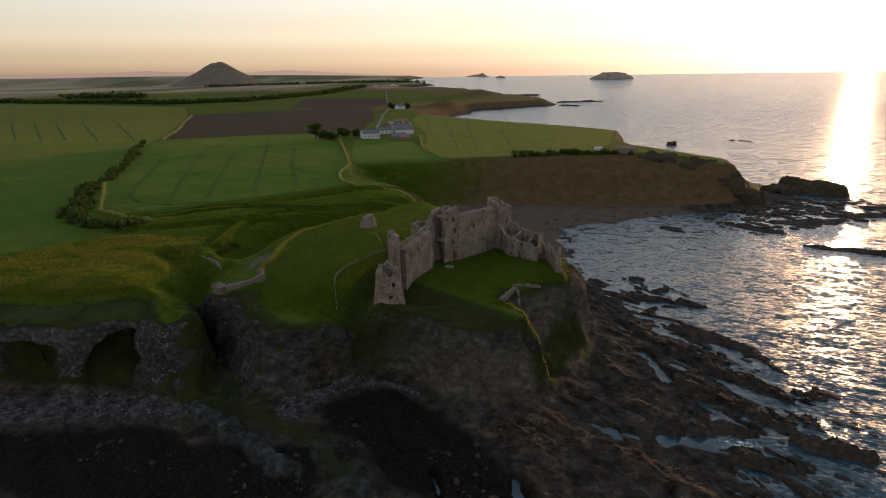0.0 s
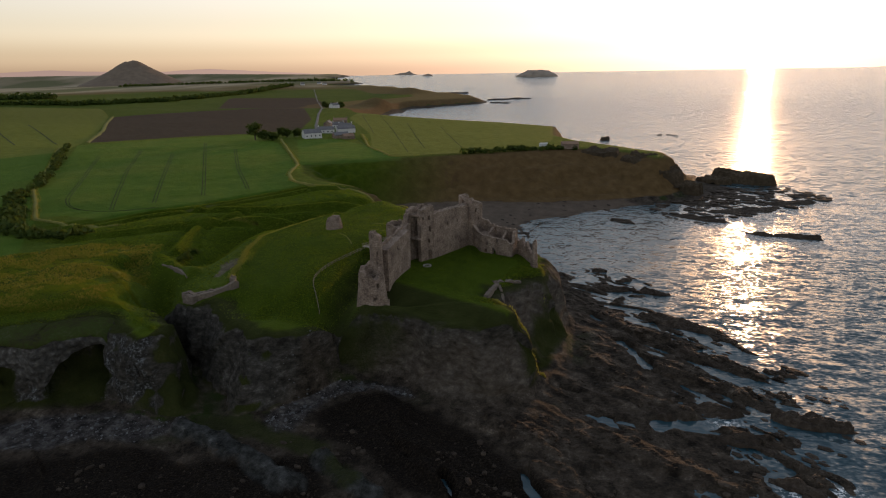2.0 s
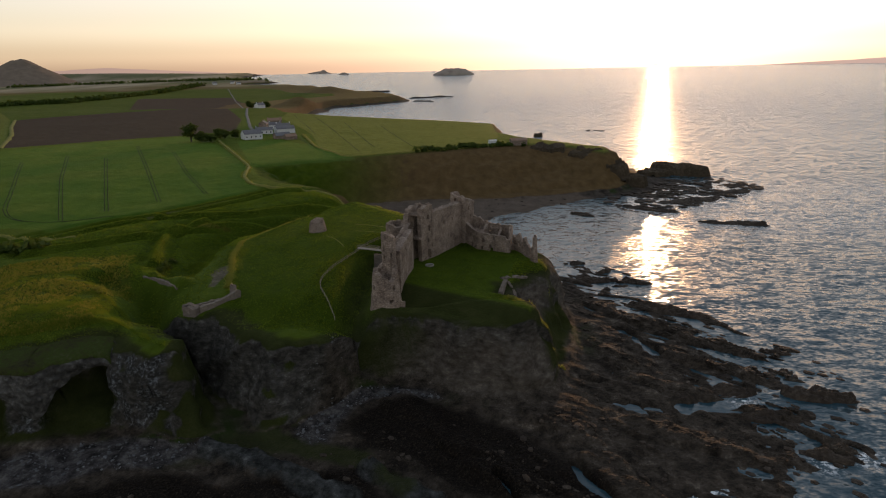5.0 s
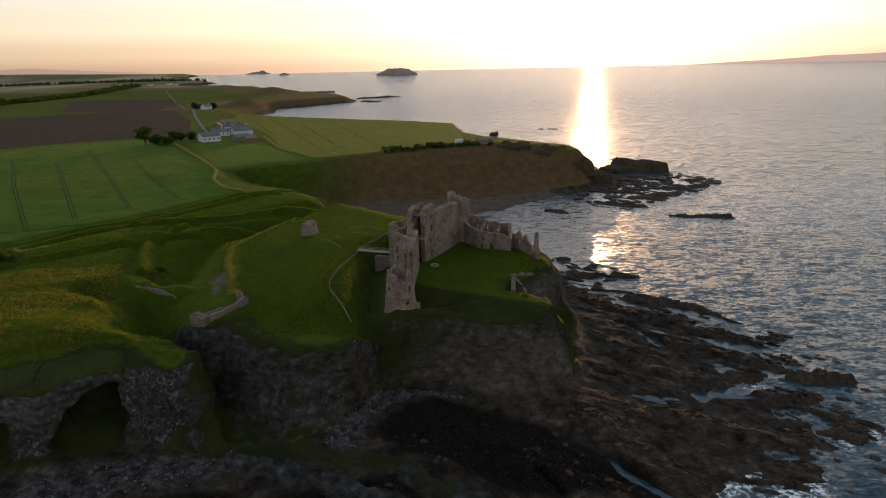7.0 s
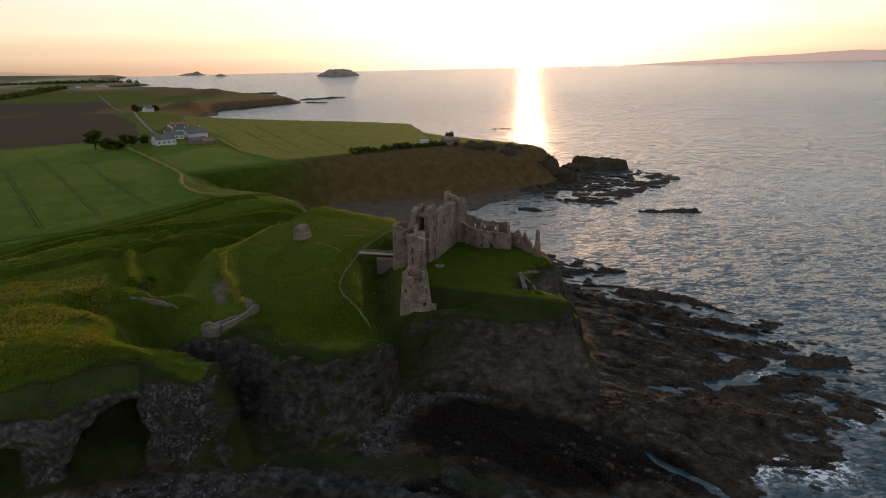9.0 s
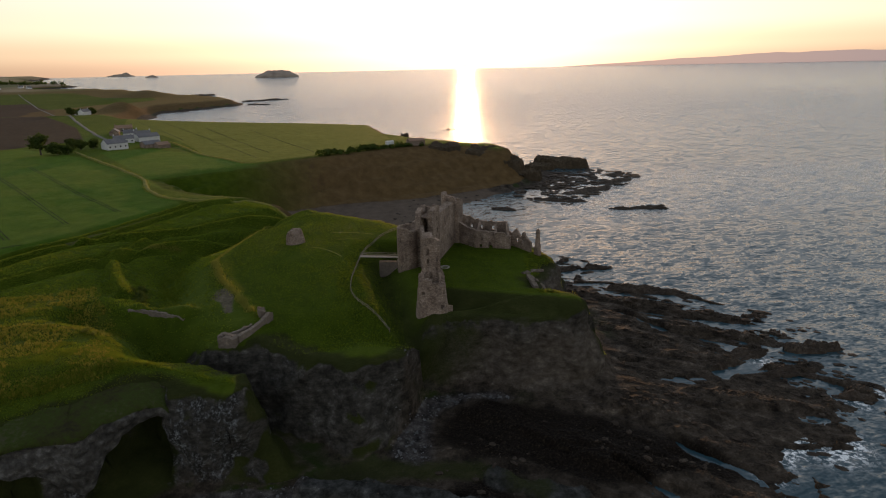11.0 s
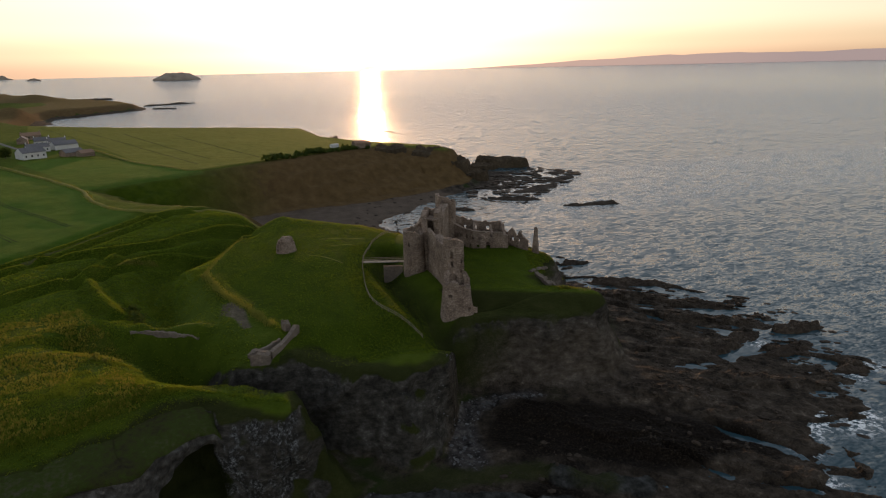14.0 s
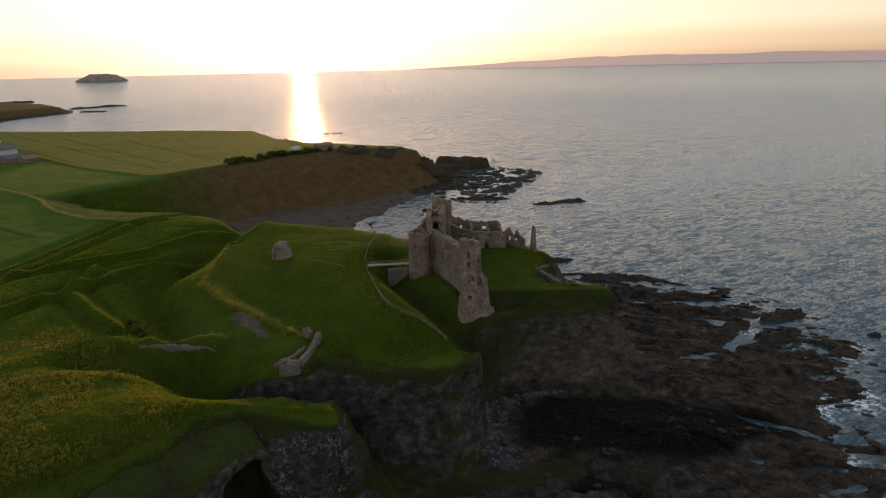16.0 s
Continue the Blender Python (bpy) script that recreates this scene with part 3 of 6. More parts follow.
def water_material():
    m, nt, b = mat("sea_water", 0.10, 0.5)
    b.inputs["IOR"].default_value = 1.333
    # slopes of swell, wind waves and ripples
    slope = None
    for scale, detail, (sx, sy), turn, ax, ay in ((0.016, 2.0, (0.7, 1.3), -0.2, 0.03, 0.06), (0.12, 2.0, (0.6, 1.3), -0.12, 0.12, 0.32), (0.36, 3.0, (0.55, 1.5), 0.12, 0.26, 0.84), (1.0, 2.0, (0.7, 1.3), -0.25, 0.45, 0.85)):
        n = nt.nodes[noise_tex(nt, scale, detail, 0.5, stretch=((sx, sy, 1), (0, 0, turn))).node.name]
        v = nt.nodes.new("ShaderNodeVectorMath")
        v.operation = "SUBTRACT"
        nt.links.new(n.outputs["Color"], v.inputs[0])
        v.inputs[1].default_value = (0.5, 0.5, 0.5)
        q = nt.nodes.new("ShaderNodeVectorMath")
        q.operation = "MULTIPLY_ADD"
        nt.links.new(v.outputs[0], q.inputs[0])
        q.inputs[1].default_value = (ax, ay, 0.0)
        if slope is None:
            q.inputs[2].default_value = (0.0, 0.0, 1.0)
        else:
            nt.links.new(slope, q.inputs[2])
        slope = q.outputs[0]
    keep = nt.nodes.new("ShaderNodeCombineXYZ")
    nt.links.new(attr(nt, "open"), keep.inputs[0])
    nt.links.new(attr(nt, "open"), keep.inputs[1])
    keep.inputs[2].default_value = 1.0
    q = nt.nodes.new("ShaderNodeVectorMath")
    q.operation = "MULTIPLY"
    nt.links.new(slope, q.inputs[0])
    nt.links.new(keep.outputs[0], q.inputs[1])
    slope = q.outputs[0]
    # far normals lean to the camera side to dim reflected sky, as wave fronts would
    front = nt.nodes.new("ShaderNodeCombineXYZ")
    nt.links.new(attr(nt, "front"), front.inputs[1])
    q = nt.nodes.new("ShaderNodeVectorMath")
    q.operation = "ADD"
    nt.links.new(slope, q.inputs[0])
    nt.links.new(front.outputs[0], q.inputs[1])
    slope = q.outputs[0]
    unit = nt.nodes.new("ShaderNodeVectorMath")
    unit.operation = "NORMALIZE"
    nt.links.new(slope, unit.inputs[0])
    nt.links.new(unit.outputs[0], b.inputs["Normal"])
    fo = noise_tex(nt, 0.5, 8, 0.75)
    near = rng(nt, attr(nt, "depth"), 0.4, 3.0, 1.0, 0.0)
    f = math_n(nt, "MULTIPLY", math_n(nt, "MULTIPLY", rng(nt, fo, 0.48, 0.58), near), attr(nt, "surf"))
    body = mixc(nt, f, (0.014, 0.046, 0.060), (0.75, 0.77, 0.77))
    # part of the surface is roughened by ripples too small to see one by one
    rippled = nt.nodes.new("ShaderNodeBsdfPrincipled")
    rippled.inputs["IOR"].default_value = 1.333
    for bsdf, low in ((b, 0.10), (rippled, 0.42)):
        nt.links.new(body, bsdf.inputs["Base Color"])
        nt.links.new(unit.outputs[0], bsdf.inputs["Normal"])
        nt.links.new(rng(nt, f, 0.0, 1.0, low, 0.8), bsdf.inputs["Roughness"])
    both = nt.nodes.new("ShaderNodeMixShader")
    both.inputs[0].default_value = 0.30
    nt.links.new(b.outputs[0], both.inputs[1])
    nt.links.new(rippled.outputs[0], both.inputs[2])
    nt.links.new(both.outputs[0], nt.nodes["Material Output"].inputs["Surface"])
    return m


M_GROUND, M_WATER = ground_material(), water_material()

# ---------------------------------------------------------------- ground and sea
FIELD_GREEN = [(-166, 238), (-189, 240), (-203, 234), (-228, 256), (-242, 279), (-362, 434), (-384, 460), (-332, 512), (-277, 568), (-212, 497), (-143, 390), (-133, 359), (-113, 328), (-108, 324), (-125, 297), (-141, 274), (-155, 258)]
FIELD_BY_FARM = [(-205, 520), (-176, 540), (-119, 484), (-80, 432), (-132, 402), (-145, 392), (-122, 352)]
FIELD_PLOUGH = [(-390, 481), (-637, 804), (-575, 925), (-435, 1022), (-300, 760), (-247, 616), (-280, 580)]
FIELD_BROWN = [(-690, 1150), (-520, 1080), (-455, 1090), (-560, 1420), (-720, 1700), (-960, 1650)]
FIELD_HEAD = [(-160, 590), (-125, 492), (-88, 438), (-34, 470), (10, 500), (20, 560), (12, 700), (-54, 755), (-128, 792), (-209, 833), (-280, 880), (-260, 790)]
FIELD_WEST = [(-420, 330), (-360, 419), (-420, 520), (-650, 810), (-1000, 1190), (-1570, 1170), (-900, 500), (-700, 300)]
FIELD_DARK = [(-200, 235), (-310, 365), (-370, 420), (-520, 400), (-400, 180), (-170, 130), (-165, 158), (-160, 186), (-185, 215)]
WEEDS = [(-125, 133), (-175, 140), (-168, 160), (-159, 186), (-140, 203), (-115, 210), (-99, 180), (-100, 168), (-88, 152), (-96, 143), (-109, 138)]
BEACH_A = [(-130, 98), (-113, 113), (-99, 117), (-86, 123), (-77, 126), (-64, 128), (-55, 126), (-49, 126), (-52, 122), (-58, 117), (-64, 116), (-72, 115), (-80, 109), (-92, 106), (-100, 100)]
BEACH_B = [(-33, 137), (-27, 146), (-20, 155), (-8, 157), (2, 155), (6, 151), (-4, 150.5), (-14, 150), (-18, 146), (-20, 138), (-21, 130), (-25, 128), (-29, 131)]
LAWN = [(-12, 183), (2, 179), (16, 172), (27, 167.5), (25, 178), (35, 198), (36, 215), (20, 236), (2, 240), (-8, 212)]

OUTER_WARD = [(-62, 168), (-70, 192), (-77, 208), (-81, 227), (-77, 243), (-67, 271), (-50, 300), (-30, 286), (-5, 256), (-12, 240), (-18, 205), (-22, 165), (-20, 150), (-40, 152), (-58, 150)]


def build_ground():
    gx = steps(-4900, 4900, -128, 122, 0.62, lambda p: 1.01 if p > -480 else 1.045, 1.03)
    gy = steps(-4900, 4900, 92, 250, 0.62, 1.06, lambda p: 1.014 if p < 700 else 1.04)
    X, Y = np.meshgrid(gx, gy)
    x, y = X.ravel(), Y.ravel()
    z, d_top, d_foot, d_shore = terrain(x, y)
    # craggy sideways push on the cliffs
    face = np.clip(-d_top / 2.0, 0, 1) * np.clip(d_foot / 2.0, 0, 1) * (np.hypot(x, y) < 680) * (1 - 0.45 * smooth01((y - 320) / 60))
    zx = z / 3.0
    push = (vnoise(x / 9.0 + zx * 0.25, y / 9.0) - 0.5) * 4.0 + (vnoise(x / 4.0 + zx * 0.7, y / 4.0 - zx * 0.4) - 0.5) * 2.4 + (vnoise(x / 1.6 + zx, y / 1.6 - zx) - 0.5) * 1.2
    push2 = (vnoise(x / 9.0 + 40, y / 9.0 + zx * 0.25) - 0.5) * 4.0 + (vnoise(x / 4.0 - zx * 0.6 + 60, y / 4.0 + zx * 0.5) - 0.5) * 2.4
    vx, vy = x + push * face, y + push2 * face
    nx, ny = len(gx), len(gy)
    idx = np.arange(nx * ny).reshape(ny, nx)
    quads = np.stack([idx[:-1, :-1], idx[:-1, 1:], idx[1:, 1:], idx[1:, :-1]], -1).reshape(-1, 4)
    me = bpy.data.meshes.new("ground")
    me.vertices.add(nx * ny)
    me.vertices.foreach_set("co", np.stack([vx, vy, z], -1).ravel().astype(np.float32))
    me.loops.add(quads.size)
    me.loops.foreach_set("vertex_index", quads.ravel().astype(np.int32))
    me.polygons.add(len(quads))
    me.polygons.foreach_set("loop_start", np.arange(0, quads.size, 4, dtype=np.int32))
    # bare rock is faceted, turf is smooth
    bare = ((d_foot < -1.0) & (np.hypot(x, y) < 330))[quads].all(1)
    me.polygons.foreach_set("use_smooth", ~bare)
    me.update(calc_edges=True)
    wob = fbm(x / 9, y / 9, 3) * 1.5
    zones = {
        "crop": np.maximum.reduce([sdf(FIELD_GREEN, x, y), sdf(FIELD_BY_FARM, x, y), sdf(FIELD_DARK, x, y)]),
        "pale_crop": np.maximum(sdf(FIELD_HEAD, x, y), sdf(FIELD_WEST, x, y)),
        "soil": np.maximum(sdf(FIELD_PLOUGH, x, y), sdf(FIELD_BROWN, x, y)),
        "weeds": sdf(WEEDS, x, y) + wob * 2,
        "lawn": np.maximum(sdf(LAWN, x, y), sdf(OUTER_WARD, x, y)),
        "beach": np.maximum.reduce([sdf(BEACH_A, x, y), sdf(BEACH_B, x, y)]) + wob - 4 * np.clip(d_foot + 1.0, 0, 3),
        "scar": sdf([(-77, 199), (-72.5, 199), (-70.5, 190), (-68.8, 177), (-71.2, 176.5), (-73.8, 186), (-76.5, 190)], x, y) + 0.8 * wob,
        "wet_sand": sdf(BAY_SAND, x, y) + wob,
        "foot": d_foot,
        "shelf": -d_foot,
        "inner": d_top,
        "far": (np.hypot(x, y) - 900) / 20.0,
        "kelp": np.where(d_foot < 0, np.maximum(sdf(KELP[0], x, y), sdf(KELP[1], x, y)) + wob, -9.0),
        "rib": 3.0 - np.minimum(line_dist(RIBS[0], x, y), line_dist(RIBS[1], x, y)) + wob,
        "moss": np.maximum(3.2 - line_dist([(-44, 128), (-28, 127), (-12, 123)], x, y), 3.0 - line_dist([(-4, 118), (0, 115)], x, y)) + wob,
        # dark turf reaches inside the rim, widest on the ward, as painted shade
        "cliff": np.maximum(np.minimum(-d_top + np.where(y < 330, np.where((x > -64) & (x < -12), 6.5, 3.5) + 2.2 * wob, -40.0), d_foot + 1.5), np.where((x > -14) & (x < 29) & (y < 190) & (d_foot > 0), 178.0 - 0.46 * (x - 2) - y + 0.3 * wob, -9.0)),
        "scrub": np.where(y > 1000, np.where(d_foot > -5, 170 - d_top + 60 * fbm(x / 150, y / 150, 3), -60.0), np.where(y > 300, np.minimum.reduce([-d_top + 1, d_foot + 14, (x + 70) * 0.12]), -60.0)),
        "earth": np.where(y < 300, np.minimum.reduce([-d_top - 2, d_foot + 3, (x + 12) * 0.5]) * 2 + 3 * wob, -60.0),
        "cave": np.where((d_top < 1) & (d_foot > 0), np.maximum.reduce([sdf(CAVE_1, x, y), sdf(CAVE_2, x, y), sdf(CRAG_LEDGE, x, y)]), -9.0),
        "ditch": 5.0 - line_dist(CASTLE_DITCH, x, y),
        "grassy": np.maximum.reduce([sdf([(-76, 152), (-68, 144), (-60, 134), (-52, 126), (-46, 130), (-60, 146)], x, y), sdf([(-12, 172), (30, 172), (30, 163), (12, 162), (-8, 166)], x, y), sdf([(-150, 395), (-120, 355), (-70, 365), (-40, 405), (-60, 450), (-133, 412)], x, y), sdf([(25, 172), (28, 163), (40, 158), (45, 172), (42, 182), (33, 178)], x, y), sdf([(32, 178), (42, 178), (46, 192), (44, 204), (36, 206), (35, 192)], x, y) - 1.0]),
        "lichen": np.clip(bump2(x, y, -70, 131, 8.0, 7, 2.0) + bump2(x, y, -97, 126, 3.5, 8, 1.0) + bump2(x, y, -120, 116, 6, 8, 0.9) + bump2(x, y, -51, 151.5, 9, 2.5, 0.55) + bump2(x, y, -36, 139, 4, 3, 0.3), 0, 2),
    }
    zones["earth"] = np.minimum(zones["earth"], -2.5 * zones["grassy"])
    # beyond 2.3 km the scrub brown is painted haze over the farmland
    zones["scrub"] = np.where(d_foot > 0, np.maximum(zones["scrub"], (np.hypot(x, y) - 2300) / 20.0 + 12 * fbm(x / 300, y / 120, 3)), zones["scrub"])
    # where the land is paled for haze
    zones["distant"] = np.where(d_foot > 0, (np.hypot(x, y) - 2500) / 60.0 + 6 * fbm(x / 300, y / 120, 3), -9.0)
    for name, values in zones.items():
        a = me.attributes.new(name, "FLOAT", "POINT")
        a.data.foreach_set("value", np.clip(values, -60, 60).astype(np.float32))
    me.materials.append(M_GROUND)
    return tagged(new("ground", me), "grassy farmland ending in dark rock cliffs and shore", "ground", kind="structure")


ground = build_ground()


SURF = [(60, 114, 5), (66, 117, 5), (74, 117, 5), (80, 117, 5), (78, 112, 5), (72, 111, 5), (53, 109, 4), (46, 97, 4), (107, 133, 5), (88, 158, 4), (96, 130, 4)]


def build_sea():
    g = steps(-4900, 4900, 40, 136, 1.6, 1.05, 1.05)
    gy = steps(-4900, 4900, 90, 290, 1.6, 1.05, 1.05)
    X, Y = np.meshgrid(g, gy)
    x, y = X.ravel(), Y.ravel()
    z = far_rise(np.hypot(x, y))
    inland = sdf(FOOT, x, y)
    nx, ny = len(g), len(gy)
    idx = np.arange(nx * ny).reshape(ny, nx)
    quads = np.stack([idx[:-1, :-1], idx[:-1, 1:], idx[1:, 1:], idx[1:, :-1]], -1).reshape(-1, 4)
    quads = quads[inland[quads].min(1) < 8]
    me = mesh_from("sea", np.stack([x, y, z], -1), quads, True)
    depth = -terrain(x, y)[0]
    surf = 0.35 * smooth01((x - 90) / 30) * smooth01((y - 300) / 60) * smooth01((520 - y) / 60)
    calm = 1.0 + 0.3 * smooth01((np.hypot(x, y) - 500) / 2200) - 0.2 * bump2(x, y, 55, 330, 55, 85, 1.0, 2.0) - 0.6 * smooth01((sdf(SHORE, x, y) - 1) / 5)
    for cx, cy, rr in SURF:
        surf = surf + bump2(x, y, cx, cy, rr * 0.75, rr * 0.75, 1.2)
    # front: lean of the far normals to the camera side (-y), growing with distance
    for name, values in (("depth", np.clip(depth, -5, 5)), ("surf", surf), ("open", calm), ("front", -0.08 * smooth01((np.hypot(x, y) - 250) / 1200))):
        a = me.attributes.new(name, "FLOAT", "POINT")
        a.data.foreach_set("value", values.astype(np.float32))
    me.materials.append(M_WATER)
    return tagged(new("water", me), "grey-blue rippled sea with sun glitter", "sea", kind="structure")


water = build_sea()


# ---------------------------------------------------------------- overhanging rock over the grassy hollows
M_CLIFF = speckled("grey_cliff_rock", [(0.36, (0.016, 0.015, 0.013)), (0.47, (0.040, 0.037, 0.032)), (0.56, (0.072, 0.067, 0.060)), (0.68, (0.17, 0.165, 0.155))], 0.7, 12, 0.9, 0.15, 1.0, 0.5, 0.09)
M_TURF = speckled("earthy_cliff_turf", [(0.36, (0.022, 0.018, 0.012)), (0.47, (0.032, 0.034, 0.012)), (0.56, (0.030, 0.045, 0.009)), (0.70, (0.060, 0.052, 0.034))], 0.9, 9, 0.95, 0.03, 1.0, 0.5)


def overhang(name, rows, thick, label):
    """A lip of rock in front of the hollows: rows (x, y, lower edge z) along its face, west to east; it reaches back to the turf."""
    r = np.array(rows, float)
    cum = np.concatenate([[0], np.cumsum(np.hypot(*np.diff(r[:, :2], axis=0).T))])
    q = np.arange(0, cum[-1], 0.55)
    line = np.column_stack([np.interp(q, cum, r[:, k]) for k in range(3)])
    for _ in range(3):
        line[1:-1, :2] = (line[:-2, :2] + 2 * line[1:-1, :2] + line[2:, :2]) / 4
    tan = np.gradient(line[:, :2], axis=0)
    tan /= np.linalg.norm(tan, axis=1)[:, None]
    for _ in range(20):
        tan[1:-1] = (tan[:-2] + 2 * tan[1:-1] + tan[2:]) / 4
    tan /= np.linalg.norm(tan, axis=1)[:, None]
    inn = np.stack([-tan[:, 1], tan[:, 0]], -1)
    levels = 16
    verts = []
    d = np.arange(0.5, 24, 0.25)
    backs = []
    for (x, y, zb), n in zip(line, inn):
        dt = terrain(x + n[0] * d, y + n[1] * d)[1]
        backs.append(d[int(np.argmax(dt > 1.6))] if (dt > 1.6).any() else 4.0)
    backs = np.array(backs)
    for _ in range(12):
        backs[1:-1] = (backs[:-2] + 2 * backs[1:-1] + backs[2:]) / 4
    rim = terrain(line[:, 0] + inn[:, 0] * backs, line[:, 1] + inn[:, 1] * backs)[0]
    for _ in range(6):
        rim[1:-1] = (rim[:-2] + 2 * rim[1:-1] + rim[2:]) / 4
    q = np.arange(len(line)) * 0.55
    rim = rim - 3.0 * np.exp(-((q[-1] - q) / 2.0) ** 2)
    for i, ((x, y, zb), n) in enumerate(zip(line, inn)):
        back, zt = float(backs[i]), float(rim[i])
        zf = zt - 2.0 + 0.5 * noise.noise((i * 0.11, 4, 0))
        col = []
        for u in (1.0, 0.8, 0.6, 0.4, 0.25, 0.1, 0.0):
            px, py = x + n[0] * back * u, y + n[1] * back * u
            col.append((px, py, zt - 0.15 - 1.6 * (1 - u) ** 1.3 + 0.7 * (1 - u) * noise.fractal((px * 0.3, py * 0.3, 2), 1.0, 2.0, 4) - 0.6 * (u == 0.0)))
        for j in range(1, levels + 1):
            z = zf - 0.5 + (zb - zf + 0.5) * j / levels
            out = 1.5 * noise.fractal((x * 0.13, y * 0.13, z * 0.13), 1.0, 2.0, 4) + 0.5 * noise.noise((x * 0.7, y * 0.7, z * 0.7)) - 0.9 * (j / levels) ** 2
            col.append((x - n[0] * out, y - n[1] * out, z + 0.4 * noise.noise((x * 0.5, y * 0.5, z * 0.4 + 8)) * (j == levels)))
        col.append((x + n[0] * thick, y + n[1] * thick, zb + 0.6))
        col.append((x + n[0] * thick * 1.3, y + n[1] * thick * 1.3, max(zb + 0.7, zf - 4)))
        col.append((x + n[0] * back, y + n[1] * back, max(zb + 0.8, zt - 4)))
        verts += col
    m = len(col)
    faces = [(i * m + j, i * m + j + 1, (i + 1) * m + j + 1, (i + 1) * m + j) for i in range(len(line) - 1) for j in range(m - 1)]
    me = mesh_from(name, verts, faces)
    me.materials.append(M_CLIFF)
    me.materials.append(M_TURF)
    me.polygons.foreach_set("material_index", np.array([1 if f[0] % m < 6 else 0 for f in faces], np.int32))
    me.polygons.foreach_set("use_smooth", np.array([f[0] % m < 6 for f in faces], bool))
    return tagged(new(name, me), label, "cliff", kind="structure")


overhang("cliff_overhang", [(-132, 115.5, 10), (-124, 118, 13), (-117, 120, 15), (-110, 122, 15.5), (-104, 123.5, 15), (-99, 124, 12.5), (-95.5, 124, 9), (-92.8, 124.5, 8), (-91, 126.5, 10),
                            (-89.5, 128.5, 14), (-86.5, 131, 16.5), (-83, 133.2, 18), (-80, 134.6, 18.6), (-78, 134.8, 16), (-77, 134.6, 8), (-76.4, 134.2, 2.5)], 2.2,
         "overhanging grey rock lip above dark grassy hollows")

# ---------------------------------------------------------------- ruin builder
def along(pts, closed):
    pts = [Vector((*p, 0)) for p in pts]
    if closed:
        pts = pts + [pts[0]]
    cum = [0.0]
    for a, b in zip(pts[:-1], pts[1:]):
        cum.append(cum[-1] + (b - a).length)

    def at(s):
        s = min(max(s, 0.0), cum[-1])
        for i in range(len(pts) - 1):
            if s <= cum[i + 1] + 1e-9:
                q = (s - cum[i]) / max(cum[i + 1] - cum[i], 1e-9)
                d = (pts[i + 1] - pts[i]).normalized()
                return pts[i].lerp(pts[i + 1], q), Vector((-d.y, d.x, 0))
        return pts[-1], Vector((0, 1, 0))
    return at, cum[-1]


def rounded(cx, cy, w, d, rz, r=0.8, n=4):
    """A rounded rectangle, counter-clockwise."""
    out = []
    for k, (sx, sy) in enumerate(((1, -1), (1, 1), (-1, 1), (-1, -1))):
        ox, oy = sx * (w / 2 - r), sy * (d / 2 - r)
        for i in range(n + 1):
            a = radians(-90 + 90 * k + 90 * i / n)
            out.append((ox + r * math.cos(a), oy + r * math.sin(a)))
    c, s = math.cos(radians(rz)), math.sin(radians(rz))
    return [(cx + x * c - y * s, cy + x * s + y * c) for x, y in out]


def ring(cx, cy, rx, ry, rz=0, n=28):
    return rounded(cx, cy, 2 * rx, 2 * ry, rz, min(rx, ry) * 0.999, n // 4)


